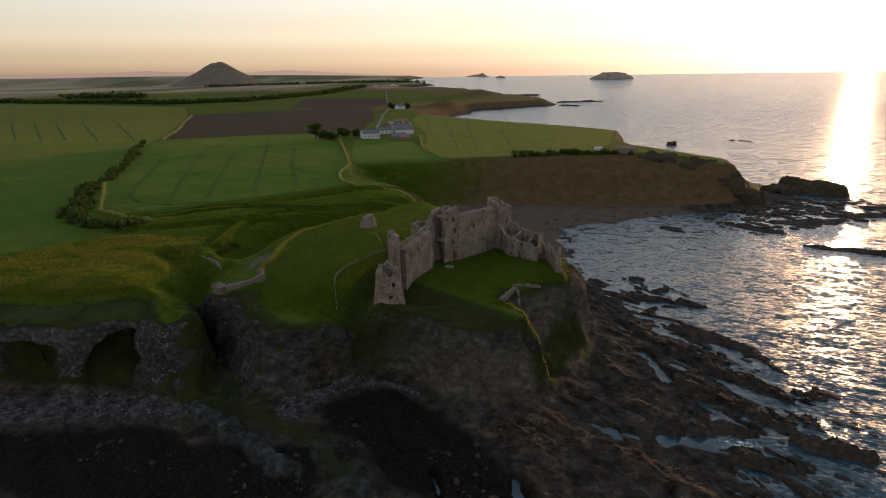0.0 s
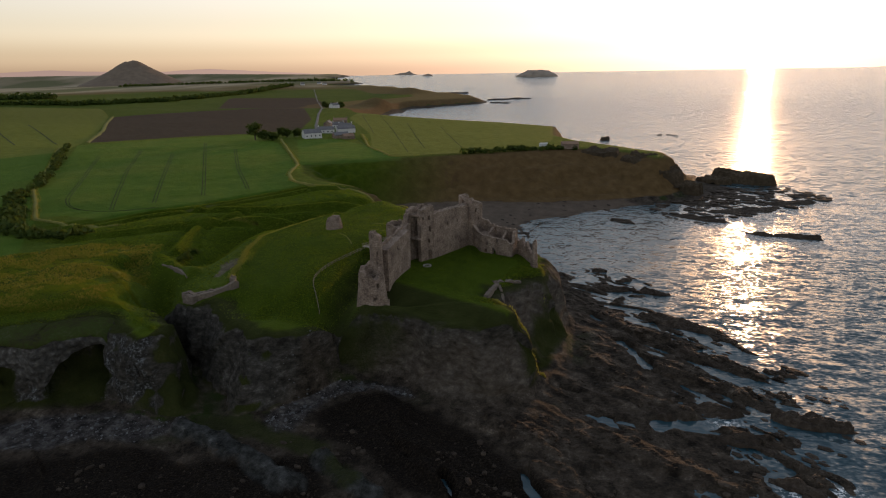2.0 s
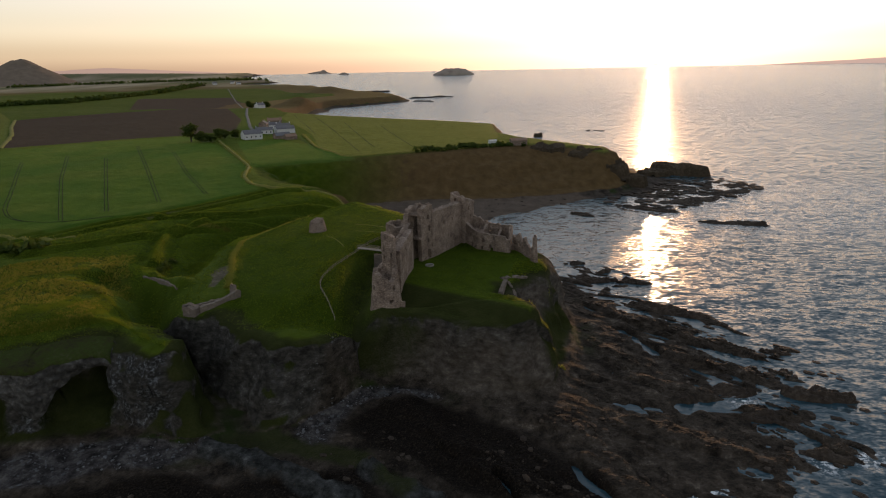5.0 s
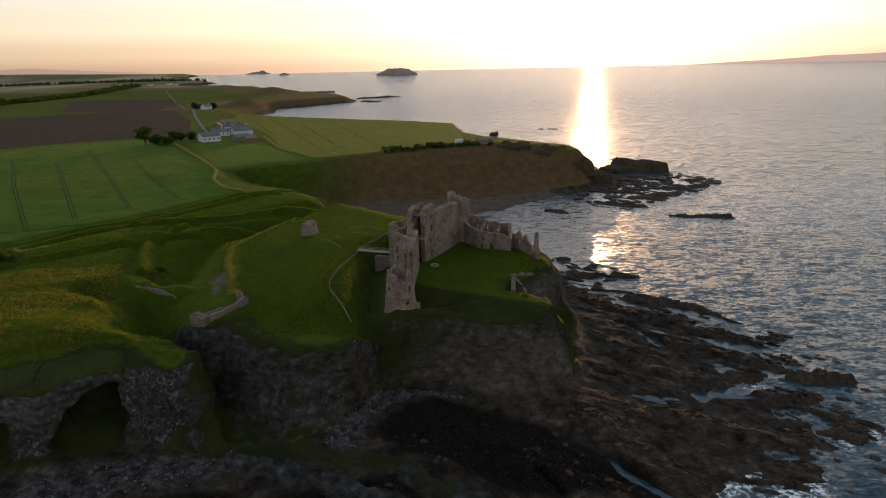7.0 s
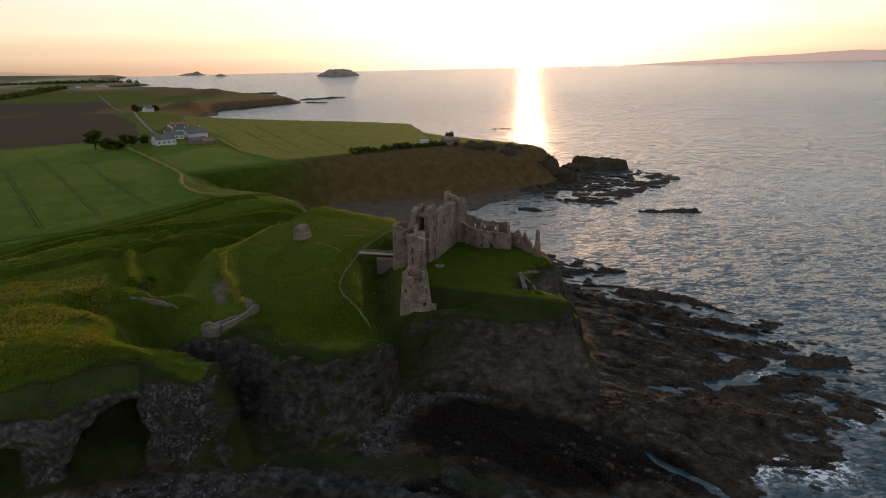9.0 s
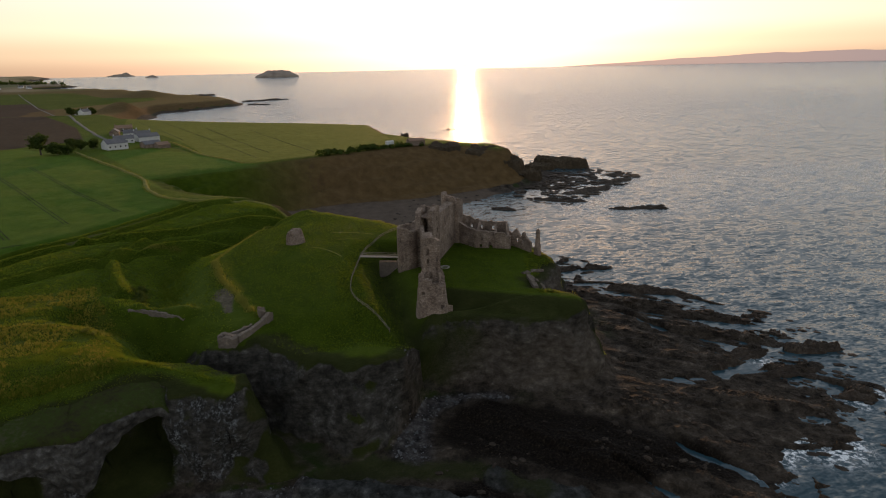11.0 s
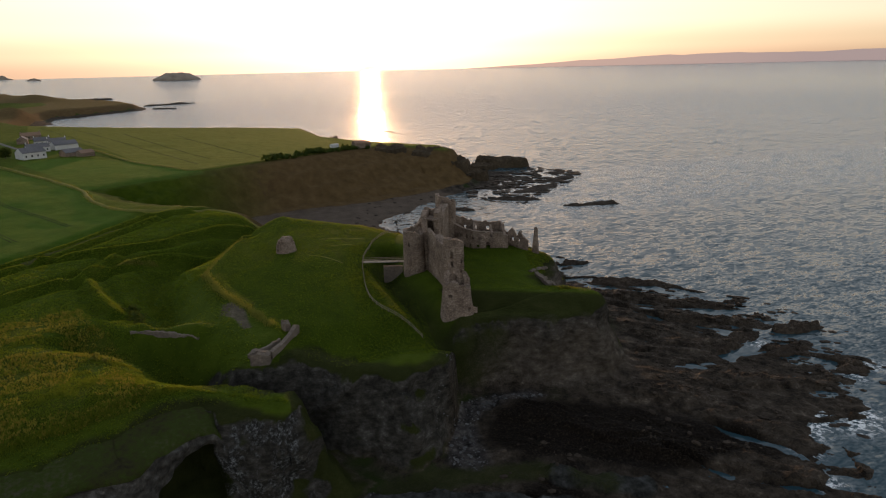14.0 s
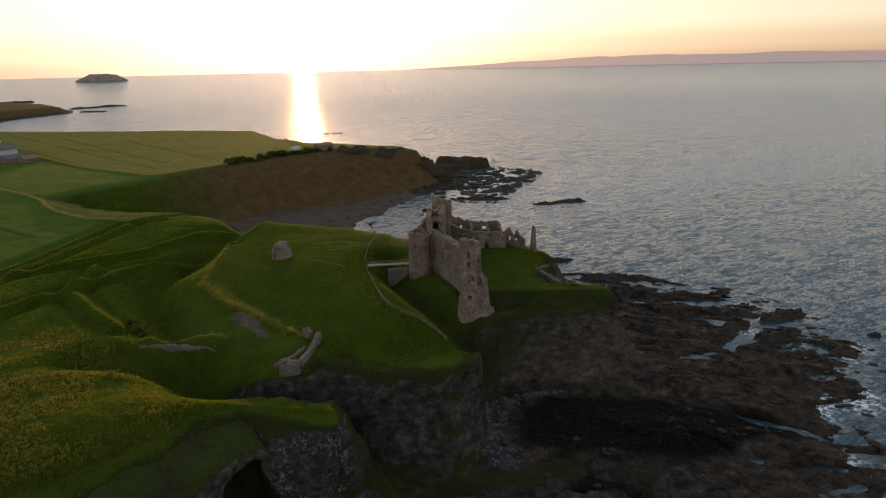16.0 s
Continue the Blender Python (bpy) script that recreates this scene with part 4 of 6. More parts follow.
def ruin_wall(name, parent, pts, closed, z0, tops, thick, holes=(), batter=0.0, ragged=0.5, cell=0.5, material=None, label="", seed=0, pinch=None):
    """A stone wall along a line, its broken top following tops (fraction, z); holes: (metres along, sill z, width, height, arched)."""
    at, length = along(pts, closed)
    n = max(3, int(round(length / cell)))
    ts, tz = zip(*tops)
    top = []
    for i in range(n + 1):
        u = (i % n if closed else i) / n
        zt = float(np.interp(u, ts, tz))
        q = u * length
        zt += ragged * (noise.noise((q * 0.9, seed * 7.7, 0)) + 0.6 * noise.noise((q * 2.3, seed * 3.1, 5)))
        top.append(zt)
    kmax = int(math.ceil((max(top) - z0) / cell))
    height = max(top) - z0

    def solid(i, k):
        if closed:
            i %= n
        if i < 0 or i >= n or k < 0:
            return False
        zc, sc = z0 + (k + 0.5) * cell, (i + 0.5) * length / n
        if z0 + k * cell >= max(top[i], top[i + 1]) - 0.02:
            return False
        for hs, hz, hw, hh, arch in holes:
            ds = abs(sc - hs)
            if closed:
                ds = min(ds, length - ds)
            if ds < hw / 2 and hz < zc < hz + hh:
                if not arch or zc < hz + hh - hw / 2 or ds * ds + (zc - hz - hh + hw / 2) ** 2 < hw * hw / 4:
                    return False
        return True

    verts, faces, cache = [], [], {}

    def v(i, k, side):
        key = (i % n if closed else i, k, side)
        if key not in cache:
            p, nrm = at(key[0] * length / n)
            z = min(z0 + k * cell, top[key[0]])
            outw = batter * max(0.0, 1 - (z - z0) / height) ** 1.3
            j = noise.noise_vector((p.x * 0.8 + seed, p.y * 0.8, z * 0.8 + side * 9)) * 0.16 + noise.noise_vector((p.x * 2.1, p.y * 2.1 + seed, z * 2.1 + side * 9)) * 0.07
            p = p - nrm * outw if side == 0 else p + nrm * thick
            verts.append((p.x + j.x, p.y + j.y, z + (j.z if 0 < k else 0)))
            cache[key] = len(verts) - 1
        return cache[key]

    for i in range(n):
        for k in range(kmax):
            if not solid(i, k):
                continue
            faces.append((v(i, k, 0), v(i + 1, k, 0), v(i + 1, k + 1, 0), v(i, k + 1, 0)))
            faces.append((v(i, k, 1), v(i, k + 1, 1), v(i + 1, k + 1, 1), v(i + 1, k, 1)))
            for (di, dk), (a, b) in (((-1, 0), ((0, 1), (0, 0))), ((1, 0), ((1, 0), (1, 1))), ((0, -1), ((0, 0), (1, 0))), ((0, 1), ((1, 1), (0, 1)))):
                if not solid(i + di, k + dk):
                    faces.append((v(i + a[0], k + a[1], 0), v(i + b[0], k + b[1], 0), v(i + b[0], k + b[1], 1), v(i + a[0], k + a[1], 1)))
    me = mesh_from(name, verts, faces)
    me.validate()
    me.materials.append(material or M_STONE)
    ob = new(name, me)
    ob.parent = parent
    if label:
        tagged(ob, label)
    return ob


def ground_z(x, y):
    return float(terrain(np.array([float(x)]), np.array([float(y)]))[0][0])


# ---------------------------------------------------------------- the castle
castle = thing("castle_ruin", 0, 0, 0, 0, "ruined red sandstone castle with a high curtain wall on the headland", "castle")

# tower beside the cliff: battered foot, broken shaft behind it
foot_ring = ring(-12.9, 171.3, 3.6, 3.7)
ruin_wall("tower_base", castle, foot_ring, True, 19.5, [(0, 31.5), (0.12, 30.0), (0.3, 34), (0.5, 34), (0.72, 33), (0.8, 31.0), (0.88, 32.8), (1, 31.5)], 1.5,
          [(3.0, 27.5, 0.9, 1.5, False), (5.2, 29.5, 0.9, 1.3, False), (2.0, 24.0, 0.8, 1.2, False), (20.0, 28.0, 0.6, 1.1, False)], batter=1.5, ragged=0.9, label="battered round tower foot of rubble masonry", seed=1)
ruin_wall("tower_shaft", castle, [(-13.6, 178.4), (-14.7, 176.8), (-14.3, 174.6), (-12.7, 172.6), (-10.3, 172.0)], False, 21.5, [(0, 41.8), (0.2, 43.2), (0.6, 43.5), (0.88, 43.3), (1, 42.4)], 1.9,
          [(5.6, 38.2, 0.9, 1.7, False), (5.7, 35.4, 0.9, 1.5, False), (5.6, 30.9, 3.0, 2.8, True), (8.4, 36.4, 0.7, 1.4, False), (8.5, 33.4, 0.7, 1.3, False)],
          ragged=0.45, label="tall broken tower shaft with window openings", seed=2)
# curtain wall between tower and gatehouse
curtain = ruin_wall("curtain_wall", castle, [(-12.6, 177.0), (-11.4, 197.6)], False, 21.5, [(0, 37.2), (0.12, 37.4), (0.5, 38.2), (1, 38.6)], -3.4,
          [(9, 35.0, 0.6, 0.9, False), (17, 35.2, 0.6, 0.9, False), (13, 30, 0.6, 1.0, False)], batter=0.0, ragged=0.35, label="thick curtain wall of coursed rubble", seed=3)
ruin_wall("curtain_wall", castle, [(-11.4, 197.6), (-11.0, 203.6)], False, 21.5, [(0, 38.4), (1, 39.4)], -1.3, ragged=0.35, label="thin broken end of the curtain wall", seed=16)
ruin_wall("parapet", curtain, [(-12.5, 178.0), (-11.3, 198.4)], False, 37.6, [(0, 38.1), (0.3, 38.9), (0.6, 38.6), (1, 39.8)], -0.7, ragged=0.5, seed=4)
# gatehouse
GA, GB, GC, GD = (-6.1, 205.0), (-2.7, 210.8), (-11.6, 206.6), (-7.8, 213.6)
gatehouse = ruin_wall("gatehouse", castle, [GA, GB, GD, GC, (-12.4, 203.0)], False, 22, [(0, 43.4), (0.06, 44.0), (0.34, 44.4), (0.42, 43.6), (0.50, 44.4), (0.55, 43.2), (0.60, 44.6), (0.66, 43.4), (0.74, 44.6), (0.84, 43.6), (0.92, 42.0), (1, 38.5)], 1.7,
          [(4.4, 25.0, 2.2, 3.6, True), (4.2, 31.0, 0.9, 1.6, False), (4.4, 35.2, 0.9, 1.7, False), (4.2, 39.5, 0.9, 1.6, False), (1.2, 40, 0.8, 1.2, False),
           (17.5, 39, 1.0, 1.8, True), (19.5, 34, 1.0, 1.6, False)],
          ragged=0.55, label="tall gatehouse with a deep broken recess", seed=5)
# slabs added across the recess to darken it; the upper meets the broken roofline
for _zf in (33.0, 41.3):
    ruin_wall("shade_slab", gatehouse, [(-6.4, 204.0), (-4.6, 209.4)], False, _zf, [(0, _zf + 0.6), (1, _zf + 0.7)], 5.4, ragged=0.1, seed=31)
ruin_wall("gatehouse_fore_tower", castle, ring(-15.0, 204.6, 3.3, 3.8), True, 20.5, [(0, 38.6), (0.2, 38), (0.35, 39.4), (0.6, 39.2), (0.8, 38.6), (0.9, 39.6), (1, 38.6)], 1.3,
          [(15.8, 33.5, 0.9, 1.6, False), (18.5, 29.5, 0.7, 1.1, False), (20.0, 34.2, 0.8, 1.4, False)], batter=0.35, ragged=0.5, label="round fore tower with slit windows", seed=6)
ruin_wall("gatehouse_fore_wall", castle, [(-15.5, 208.0), (-13.5, 213.0), (-9.0, 213.8)], False, 22, [(0, 37.5), (0.5, 36), (1, 41)], -1.4, ragged=0.5, seed=7)
# curtain wall to the far tower
ruin_wall("curtain_wall", castle, [(-5.6, 211.5), (5.2, 233.2)], False, 22.5, [(0, 41.2), (0.4, 41.4), (0.8, 41.0), (1, 42)], -3.0,
          [(8, 35.5, 0.7, 1.3, False), (14, 35.5, 0.7, 1.3, False), (11, 30, 0.7, 1.2, False)], ragged=0.4, label="thick curtain wall of coursed rubble", seed=8)
ruin_wall("far_tower", castle, rounded(6.5, 232.6, 7.4, 7.6, -24, 1.6), True, 22, [(0, 42), (0.1, 41.5), (0.3, 40.5), (0.45, 41.5), (0.56, 42.6), (0.60, 43.8), (0.84, 44.0), (0.88, 43.0), (0.92, 43.2), (1, 42)], 1.3,
          [(24, 41.0, 0.9, 1.6, False), (24.2, 37.5, 0.9, 1.6, False), (3.0, 38, 0.8, 1.4, False), (4.6, 34.5, 0.8, 1.4, False)], ragged=0.8, label="far tower with a jagged broken top", seed=9)
# range of buildings along the cliff edge
ruin_wall("range_front_wall", castle, [(7.6, 229.5), (12.5, 221.0), (18.2, 218.0), (24.6, 215.8)], False, 23.5,
          [(0, 33.6), (0.2, 32.2), (0.45, 31.6), (0.72, 31.2), (0.9, 31.0), (0.93, 30.2), (1, 29.8)], 1.1,
          [(5, 28.6, 0.9, 1.5, False), (7.5, 28.4, 0.9, 1.5, False), (10, 28.3, 0.9, 1.5, False), (12.5, 28.2, 0.8, 1.4, False),
           (6, 25.2, 1.1, 1.5, True), (9, 25.2, 1.1, 1.5, True), (12, 25.2, 1.1, 1.5, True), (15.6, 25.0, 1.6, 2.4, True), (17.0, 29.6, 1.0, 1.5, True)], ragged=0.35, label="roofless range front with two rows of small windows", seed=10)
sea_wall = ruin_wall("range_sea_wall", castle, [(8.6, 234.0), (18.0, 228.0), (25.2, 222.8)], False, 23, [(0, 35.5), (0.25, 34.5), (0.4, 33.4), (0.7, 33.0), (1, 33.4)], 1.0,
          [(6, 30.0, 1.0, 1.5, False), (10, 29.8, 1.0, 1.5, False), (14.8, 30.0, 1.2, 1.7, True)], ragged=0.7, label="roofless sea wall of the range", seed=11)
ruin_wall("range_end_wall", castle, [(24.8, 215.9), (25.6, 222.8)], False, 23, [(0, 28.8), (0.4, 29.5), (0.75, 33.2), (1, 33.4)], 1.0, [(5.2, 29.6, 1.1, 1.6, True)], ragged=0.4, seed=12)
ruin_wall("broken_wall", castle, [(25.8, 221.6), (28.2, 218.8), (31.6, 213.8)], False, 22.5,
          [(0, 30.2), (0.15, 29.0), (0.3, 32.2), (0.42, 30.0), (0.55, 28.6), (0.68, 31.2), (0.8, 28.6), (1, 27.4)], 0.9,
          [(3.5, 26.5, 1.0, 1.5, True), (6.2, 26.3, 0.9, 1.4, True)], ragged=0.8, label="jagged standing fragments of wall", seed=13)
ruin_wall("wall_pinnacle", castle, rounded(33.2, 210.4, 1.3, 1.2, -30, 0.35, 2), True, 23.0, [(0, 32.4), (0.5, 33.2), (0.8, 32.0), (1, 32.4)], 0.4, ragged=0.5, batter=0.8, label="thin standing stone pinnacle", seed=14)
ruin_wall("broken_wall", castle, [(-9.4, 169.2), (-7.0, 170.2)], False, 20.5, [(0, 24.6), (0.5, 24.0), (1, 23.0)], 1.0, ragged=0.7, seed=15)

ruin_wall("range_rubble", castle, [(9.8, 229.4), (16.5, 223.6), (24.4, 218.4)], False, 23, [(0, 30.5), (0.4, 28.6), (0.7, 27.8), (1, 27.2)], 4.2, ragged=0.7, cell=0.7, label="fallen rubble filling the roofless range", seed=33)
ruin_wall("range_cross_wall", sea_wall, [(14.0, 221.2), (16.8, 228.0)], False, 23.5, [(0, 30.5), (0.5, 31.6), (1, 33.2)], 0.9, [(3.0, 28.4, 1.0, 1.8, True)], ragged=0.7, seed=34)
ruin_wall("range_cross_wall", sea_wall, [(20.0, 218.0), (22.0, 224.6)], False, 23.5, [(0, 29.5), (0.5, 30.2), (1, 32.4)], 0.9, ragged=0.7, seed=35)
# well in the court
def stone_ring(name, x, y, z, r, h, label, cat):
    t = thing(name, x, y, z, 0, label, cat)
    bm = bmesh.new()
    n = 24
    rows = []
    for rad, zz in ((r, -0.4), (r, h), (r - 0.35, h), (r - 0.35, -0.4)):
        rows.append([bm.verts.new((rad * math.cos(2 * math.pi * i / n), rad * math.sin(2 * math.pi * i / n), zz)) for i in range(n)])
    for a, b in zip(rows[:-1], rows[1:]):
        for i in range(n):
            bm.faces.new((a[i], a[(i + 1) % n], b[(i + 1) % n], b[i]))
    part("kerb", bm, M_PALE, t)
    return t


M_PALE = speckled("weathered_pale_stone", [(0.3, (0.18, 0.16, 0.135)), (0.7, (0.32, 0.29, 0.25))], 2.0, 5, 0.9, 0.2, 0.3, 0.05)
stone_ring("well", -3.0, 200.7, ground_z(-3, 200.7), 1.5, 0.4, "round stone well kerb on the castle lawn", "well")


# ---------------------------------------------------------------- draped strips
M_TRACK = speckled("worn_earth_track", [(0.3, (0.05, 0.06, 0.015)), (0.6, (0.10, 0.095, 0.035)), (0.75, (0.17, 0.145, 0.07))], 0.9, 6, 0.95, 0.1, 0.4, 0.1)
M_TALL = speckled("dry_tall_grass", [(0.3, (0.075, 0.085, 0.018)), (0.55, (0.15, 0.145, 0.035)), (0.75, (0.25, 0.215, 0.065))], 1.1, 7, 0.95, 0.1, 0.7, 0.3)
M_WHEEL = speckled("crop_wheel_track", [(0.3, (0.014, 0.022, 0.005)), (0.7, (0.032, 0.044, 0.010))], 1.2, 5, 0.95, 0.1, 0.3, 0.1)
M_ASPHALT = speckled("grey_road", [(0.3, (0.06, 0.056, 0.052)), (0.7, (0.11, 0.105, 0.10))], 1.0, 5, 0.85, 0.3, 0.1, 0.02)
M_BARK = speckled("bark", [(0.3, (0.05, 0.04, 0.03)), (0.7, (0.12, 0.10, 0.08))], 3.0, 5, 0.95, 0.1, 0.5, 0.05)
M_WOOD = speckled("weathered_fence_wood", [(0.3, (0.13, 0.105, 0.075)), (0.7, (0.27, 0.225, 0.165))], 4.0, 5, 0.85, 0.2, 0.3, 0.02)


def leafy(name, stops, scale, through_c, share=0.45):
    """Thin blades and leaves: light from behind shines through them."""
    m = speckled(name, stops, scale, 6, 0.9, 0.1, 0.3, 0.1)
    nt = m.node_tree
    b, o = nt.nodes["Principled BSDF"], nt.nodes["Material Output"]
    tr = nt.nodes.new("ShaderNodeBsdfTranslucent")
    tr.inputs["Color"].default_value = (*through_c, 1)
    mx = nt.nodes.new("ShaderNodeMixShader")
    mx.inputs[0].default_value = share
    nt.links.new(b.outputs[0], mx.inputs[1])
    nt.links.new(tr.outputs[0], mx.inputs[2])
    nt.links.new(mx.outputs[0], o.inputs["Surface"])
    return m


M_BLADE = leafy("dry_grass_blades", [(0.3, (0.075, 0.085, 0.016)), (0.55, (0.13, 0.130, 0.026)), (0.75, (0.21, 0.185, 0.05))], 1.1, (0.33, 0.32, 0.06), 0.45)
M_TUFT = leafy("green_grass_tufts", [(0.3, (0.03, 0.055, 0.004)), (0.55, (0.06, 0.09, 0.007)), (0.75, (0.11, 0.12, 0.016))], 1.3, (0.26, 0.29, 0.03), 0.4)
M_SWARD = leafy("green_grass_blades", [(0.3, (0.026, 0.050, 0.004)), (0.55, (0.045, 0.078, 0.006)), (0.75, (0.075, 0.100, 0.011))], 0.35, (0.19, 0.26, 0.022), 0.5)
M_FLOWER = leafy("yellow_weed_flowers", [(0.3, (0.12, 0.105, 0.018)), (0.5, (0.24, 0.19, 0.032)), (0.68, (0.40, 0.315, 0.055))], 1.6, (0.28, 0.24, 0.035), 0.42)
M_LEAF = leafy("backlit_hedge_leaves", [(0.3, (0.018, 0.034, 0.008)), (0.55, (0.04, 0.065, 0.014)), (0.75, (0.075, 0.095, 0.022))], 1.4, (0.10, 0.13, 0.02), 0.3)


def resample(line, step, wiggle=0.0, seed=0):
    out = []
    for (ax, ay), (bx, by) in zip(line[:-1], line[1:]):
        d = math.hypot(bx - ax, by - ay)
        n = max(1, int(d / step))
        for i in range(n):
            u = i / n
            out.append((ax + (bx - ax) * u, ay + (by - ay) * u))
    out.append(line[-1])
    p = np.array(out, float)
    for _ in range(3):
        if len(p) > 3:
            p[1:-1] = (p[:-2] + 2 * p[1:-1] + p[2:]) / 4
    if wiggle:
        for i in range(len(p)):
            p[i] += wiggle * np.array([noise.noise((i * 0.31, seed, 0)), noise.noise((i * 0.31, seed, 9))])
    return p


def strip(name, line, width, material, lift, label, category, step=3.0, hump=0.0, seed=0, vary=0.25):
    p = resample(line, step, width * 0.25, seed)
    t = np.gradient(p, axis=0)
    t /= np.linalg.norm(t, axis=1)[:, None] + 1e-9
    nrm = np.stack([-t[:, 1], t[:, 0]], -1)
    k = 5
    verts = []
    for j in range(k):
        o = (j / (k - 1) - 0.5)
        w = width * (1 + vary * np.array([noise.noise((i * 0.45, seed + 3, j)) for i in range(len(p))]))
        q = p + nrm * (o * w)[:, None]
        z = terrain(q[:, 0], q[:, 1])[0] + (lift + hump * (1 - (2 * o) ** 2) if 0 < j < k - 1 else -0.12)
        verts.append(np.column_stack([q, z]))
    n = len(p)
    v = np.concatenate(verts)
    faces = [(j * n + i, (j + 1) * n + i, (j + 1) * n + i + 1, j * n + i + 1) for j in range(k - 1) for i in range(n - 1)]
    me = mesh_from(name, v, [f[::-1] for f in faces], True)
    me.materials.append(material)
    return tagged(new(name, me), label, category, kind="structure")


strip("track_1", [(-171, 225), (-159, 243), (-146, 262), (-134, 276), (-119, 299), (-104, 320)], 1.4, M_TRACK, 0.08, "worn earth track along the field edge", "track", seed=1)
strip("verge_1", [(-224, 526), (-174, 443), (-143, 392), (-134, 360), (-121, 338), (-105, 329), (-90, 331), (-76, 324), (-56, 311)], 2.6, M_TALL, 0.15, "strip of dry tall grass along a field edge", "verge", hump=0.6, seed=4)
strip("verge_2", [(-384, 440), (-308, 352), (-258, 290), (-222, 256), (-198, 231), (-170, 226), (-152, 230)], 2.4, M_TALL, 0.15, "strip of dry tall grass beside the hedge", "verge", hump=0.5, seed=5)
strip("verge_3", [(-168, 588), (-128, 494), (-90, 438), (-36, 469), (4, 492)], 2.4, M_TALL, 0.15, "strip of dry tall grass above the cliff", "verge", hump=0.4, seed=6)
strip("verge_4", [(-390, 478), (-470, 590), (-560, 700), (-640, 806)], 4.5, M_TALL, 0.25, "pale grass strip between two fields", "verge", step=6, hump=0.5, seed=7)
strip("road", [(-200, 535), (-215, 590), (-245, 650), (-330, 850), (-442, 1132), (-620, 1500), (-900, 2100)], 4.0, M_ASPHALT, 0.3, "narrow grey farm road", "road", step=8, seed=10, vary=0.05)
CROP_TRACKS = [[(-312, 404), (-275, 352), (-243, 308), (-214, 268)], [(-300, 435), (-240, 344), (-176, 254)], [(-261, 421), (-206, 335), (-165, 271)], [(-276, 487), (-206, 379), (-151, 293)],
               [(-230, 458), (-176, 371), (-135, 312)], [(-214, 268), (-200, 252), (-177, 249), (-158, 264)]]
for i, line in enumerate(CROP_TRACKS):
    for _o in (-0.95, 0.95):
        strip("wheel_track_%d" % (2 * i + (1 if _o < 0 else 2)), [(px + _o, py) for px, py in line], 0.65, M_WHEEL, 0.07, "dark wheel track in a green crop", "wheel track", step=6, seed=20 + i, vary=0.1)
for i, line in enumerate(([(-47, 229), (-43.9, 226.7), (-40, 222), (-36.7, 216)], [(-39.6, 247.5), (-31.3, 246), (-23.4, 242.6)], [(-37, 236.8), (-29.4, 236.3)])):
    strip("path_%d" % (i + 1), line, 0.8, M_TALL, 0.05, "worn pale path in short grass", "path", step=1.5, seed=80 + i)
for i, (a, b) in enumerate((((-812, 640), (-533, 439)), ((-775, 646), (-506, 445)), ((-741, 651), (-481, 451)), ((-700, 658), (-448, 458)), ((-648, 667), (-411, 466)))):
    strip("wheel_track_%d" % (i + 15), [a, b], 1.8, M_WHEEL, 0.15, "dark wheel track in a pale crop", "wheel track", step=8, seed=40 + i, vary=0.1)
for i, line in enumerate((((-256, 831), (-158, 595)), ((-231, 834), (-141, 610), (-86, 466)), ((-160, 721), (-79, 491)), ((-109, 678), (-45, 484)), ((-272, 816), (-160, 549), (-125, 489)))):
    strip("wheel_track_%d" % (i + 20), list(line), 0.6, M_WHEEL, 0.12, "dark wheel track in a pale crop", "wheel track", step=8, seed=60 + i, vary=0.1)


# ---------------------------------------------------------------- leaf clumps
def clump_mesh(name, centres, sizes, per=26, leaf=0.5, seed=0, flat=0.8):
    """Many small leaf quads round each centre: a loose, uneven crown."""
    g = np.random.default_rng(seed)
    c = np.repeat(np.asarray(centres, float), per, 0)
    s = np.repeat(np.asarray(sizes, float), per)
    d = g.normal(size=(len(c), 3))
    d /= np.linalg.norm(d, axis=1)[:, None]
    rad = s * g.uniform(0.45, 1.1, len(c))
    p = c + d * rad[:, None] * np.array([1, 1, flat])
    a = g.normal(size=(len(c), 3))
    a = np.cross(d + 0.6 * g.normal(size=d.shape), a)
    a /= np.linalg.norm(a, axis=1)[:, None] + 1e-9
    b = np.cross(d + 0.5 * g.normal(size=d.shape), a)
    b /= np.linalg.norm(b, axis=1)[:, None] + 1e-9
    ls = (leaf * s * g.uniform(0.5, 1.2, len(c)))[:, None]
    v = np.stack([p - a * ls, p + b * ls * 0.7, p + a * ls, p - b * ls * 0.7], 1).reshape(-1, 3)
    me = bpy.data.meshes.new(name)
    n = len(c)
    me.vertices.add(4 * n)
    me.vertices.foreach_set("co", v.ravel().astype(np.float32))
    me.loops.add(4 * n)
    me.loops.foreach_set("vertex_index", np.arange(4 * n, dtype=np.int32))
    me.polygons.add(n)
    me.polygons.foreach_set("loop_start", np.arange(0, 4 * n, 4, dtype=np.int32))
    me.update(calc_edges=True)
    return me


def bushes(name, line, width, height, count, label, category, seed, leaf=0.5, per=26, material=None, kind=""):
    g = np.random.default_rng(seed)
    p = resample(line, 1.0)
    q = p[g.integers(0, len(p), count)] + g.normal(size=(count, 2)) * width * 0.35
    s = height * g.uniform(0.3, 0.62, count) * (0.7 + 0.5 * vnoise(q[:, 0] / 7, q[:, 1] / 7))
    z = terrain(q[:, 0], q[:, 1])[0] + s * 0.6
    me = clump_mesh(name, np.column_stack([q, z]), s, per, leaf, seed)
    me.materials.append(material or M_LEAF)
    return tagged(new(name, me), label, category, kind=kind)


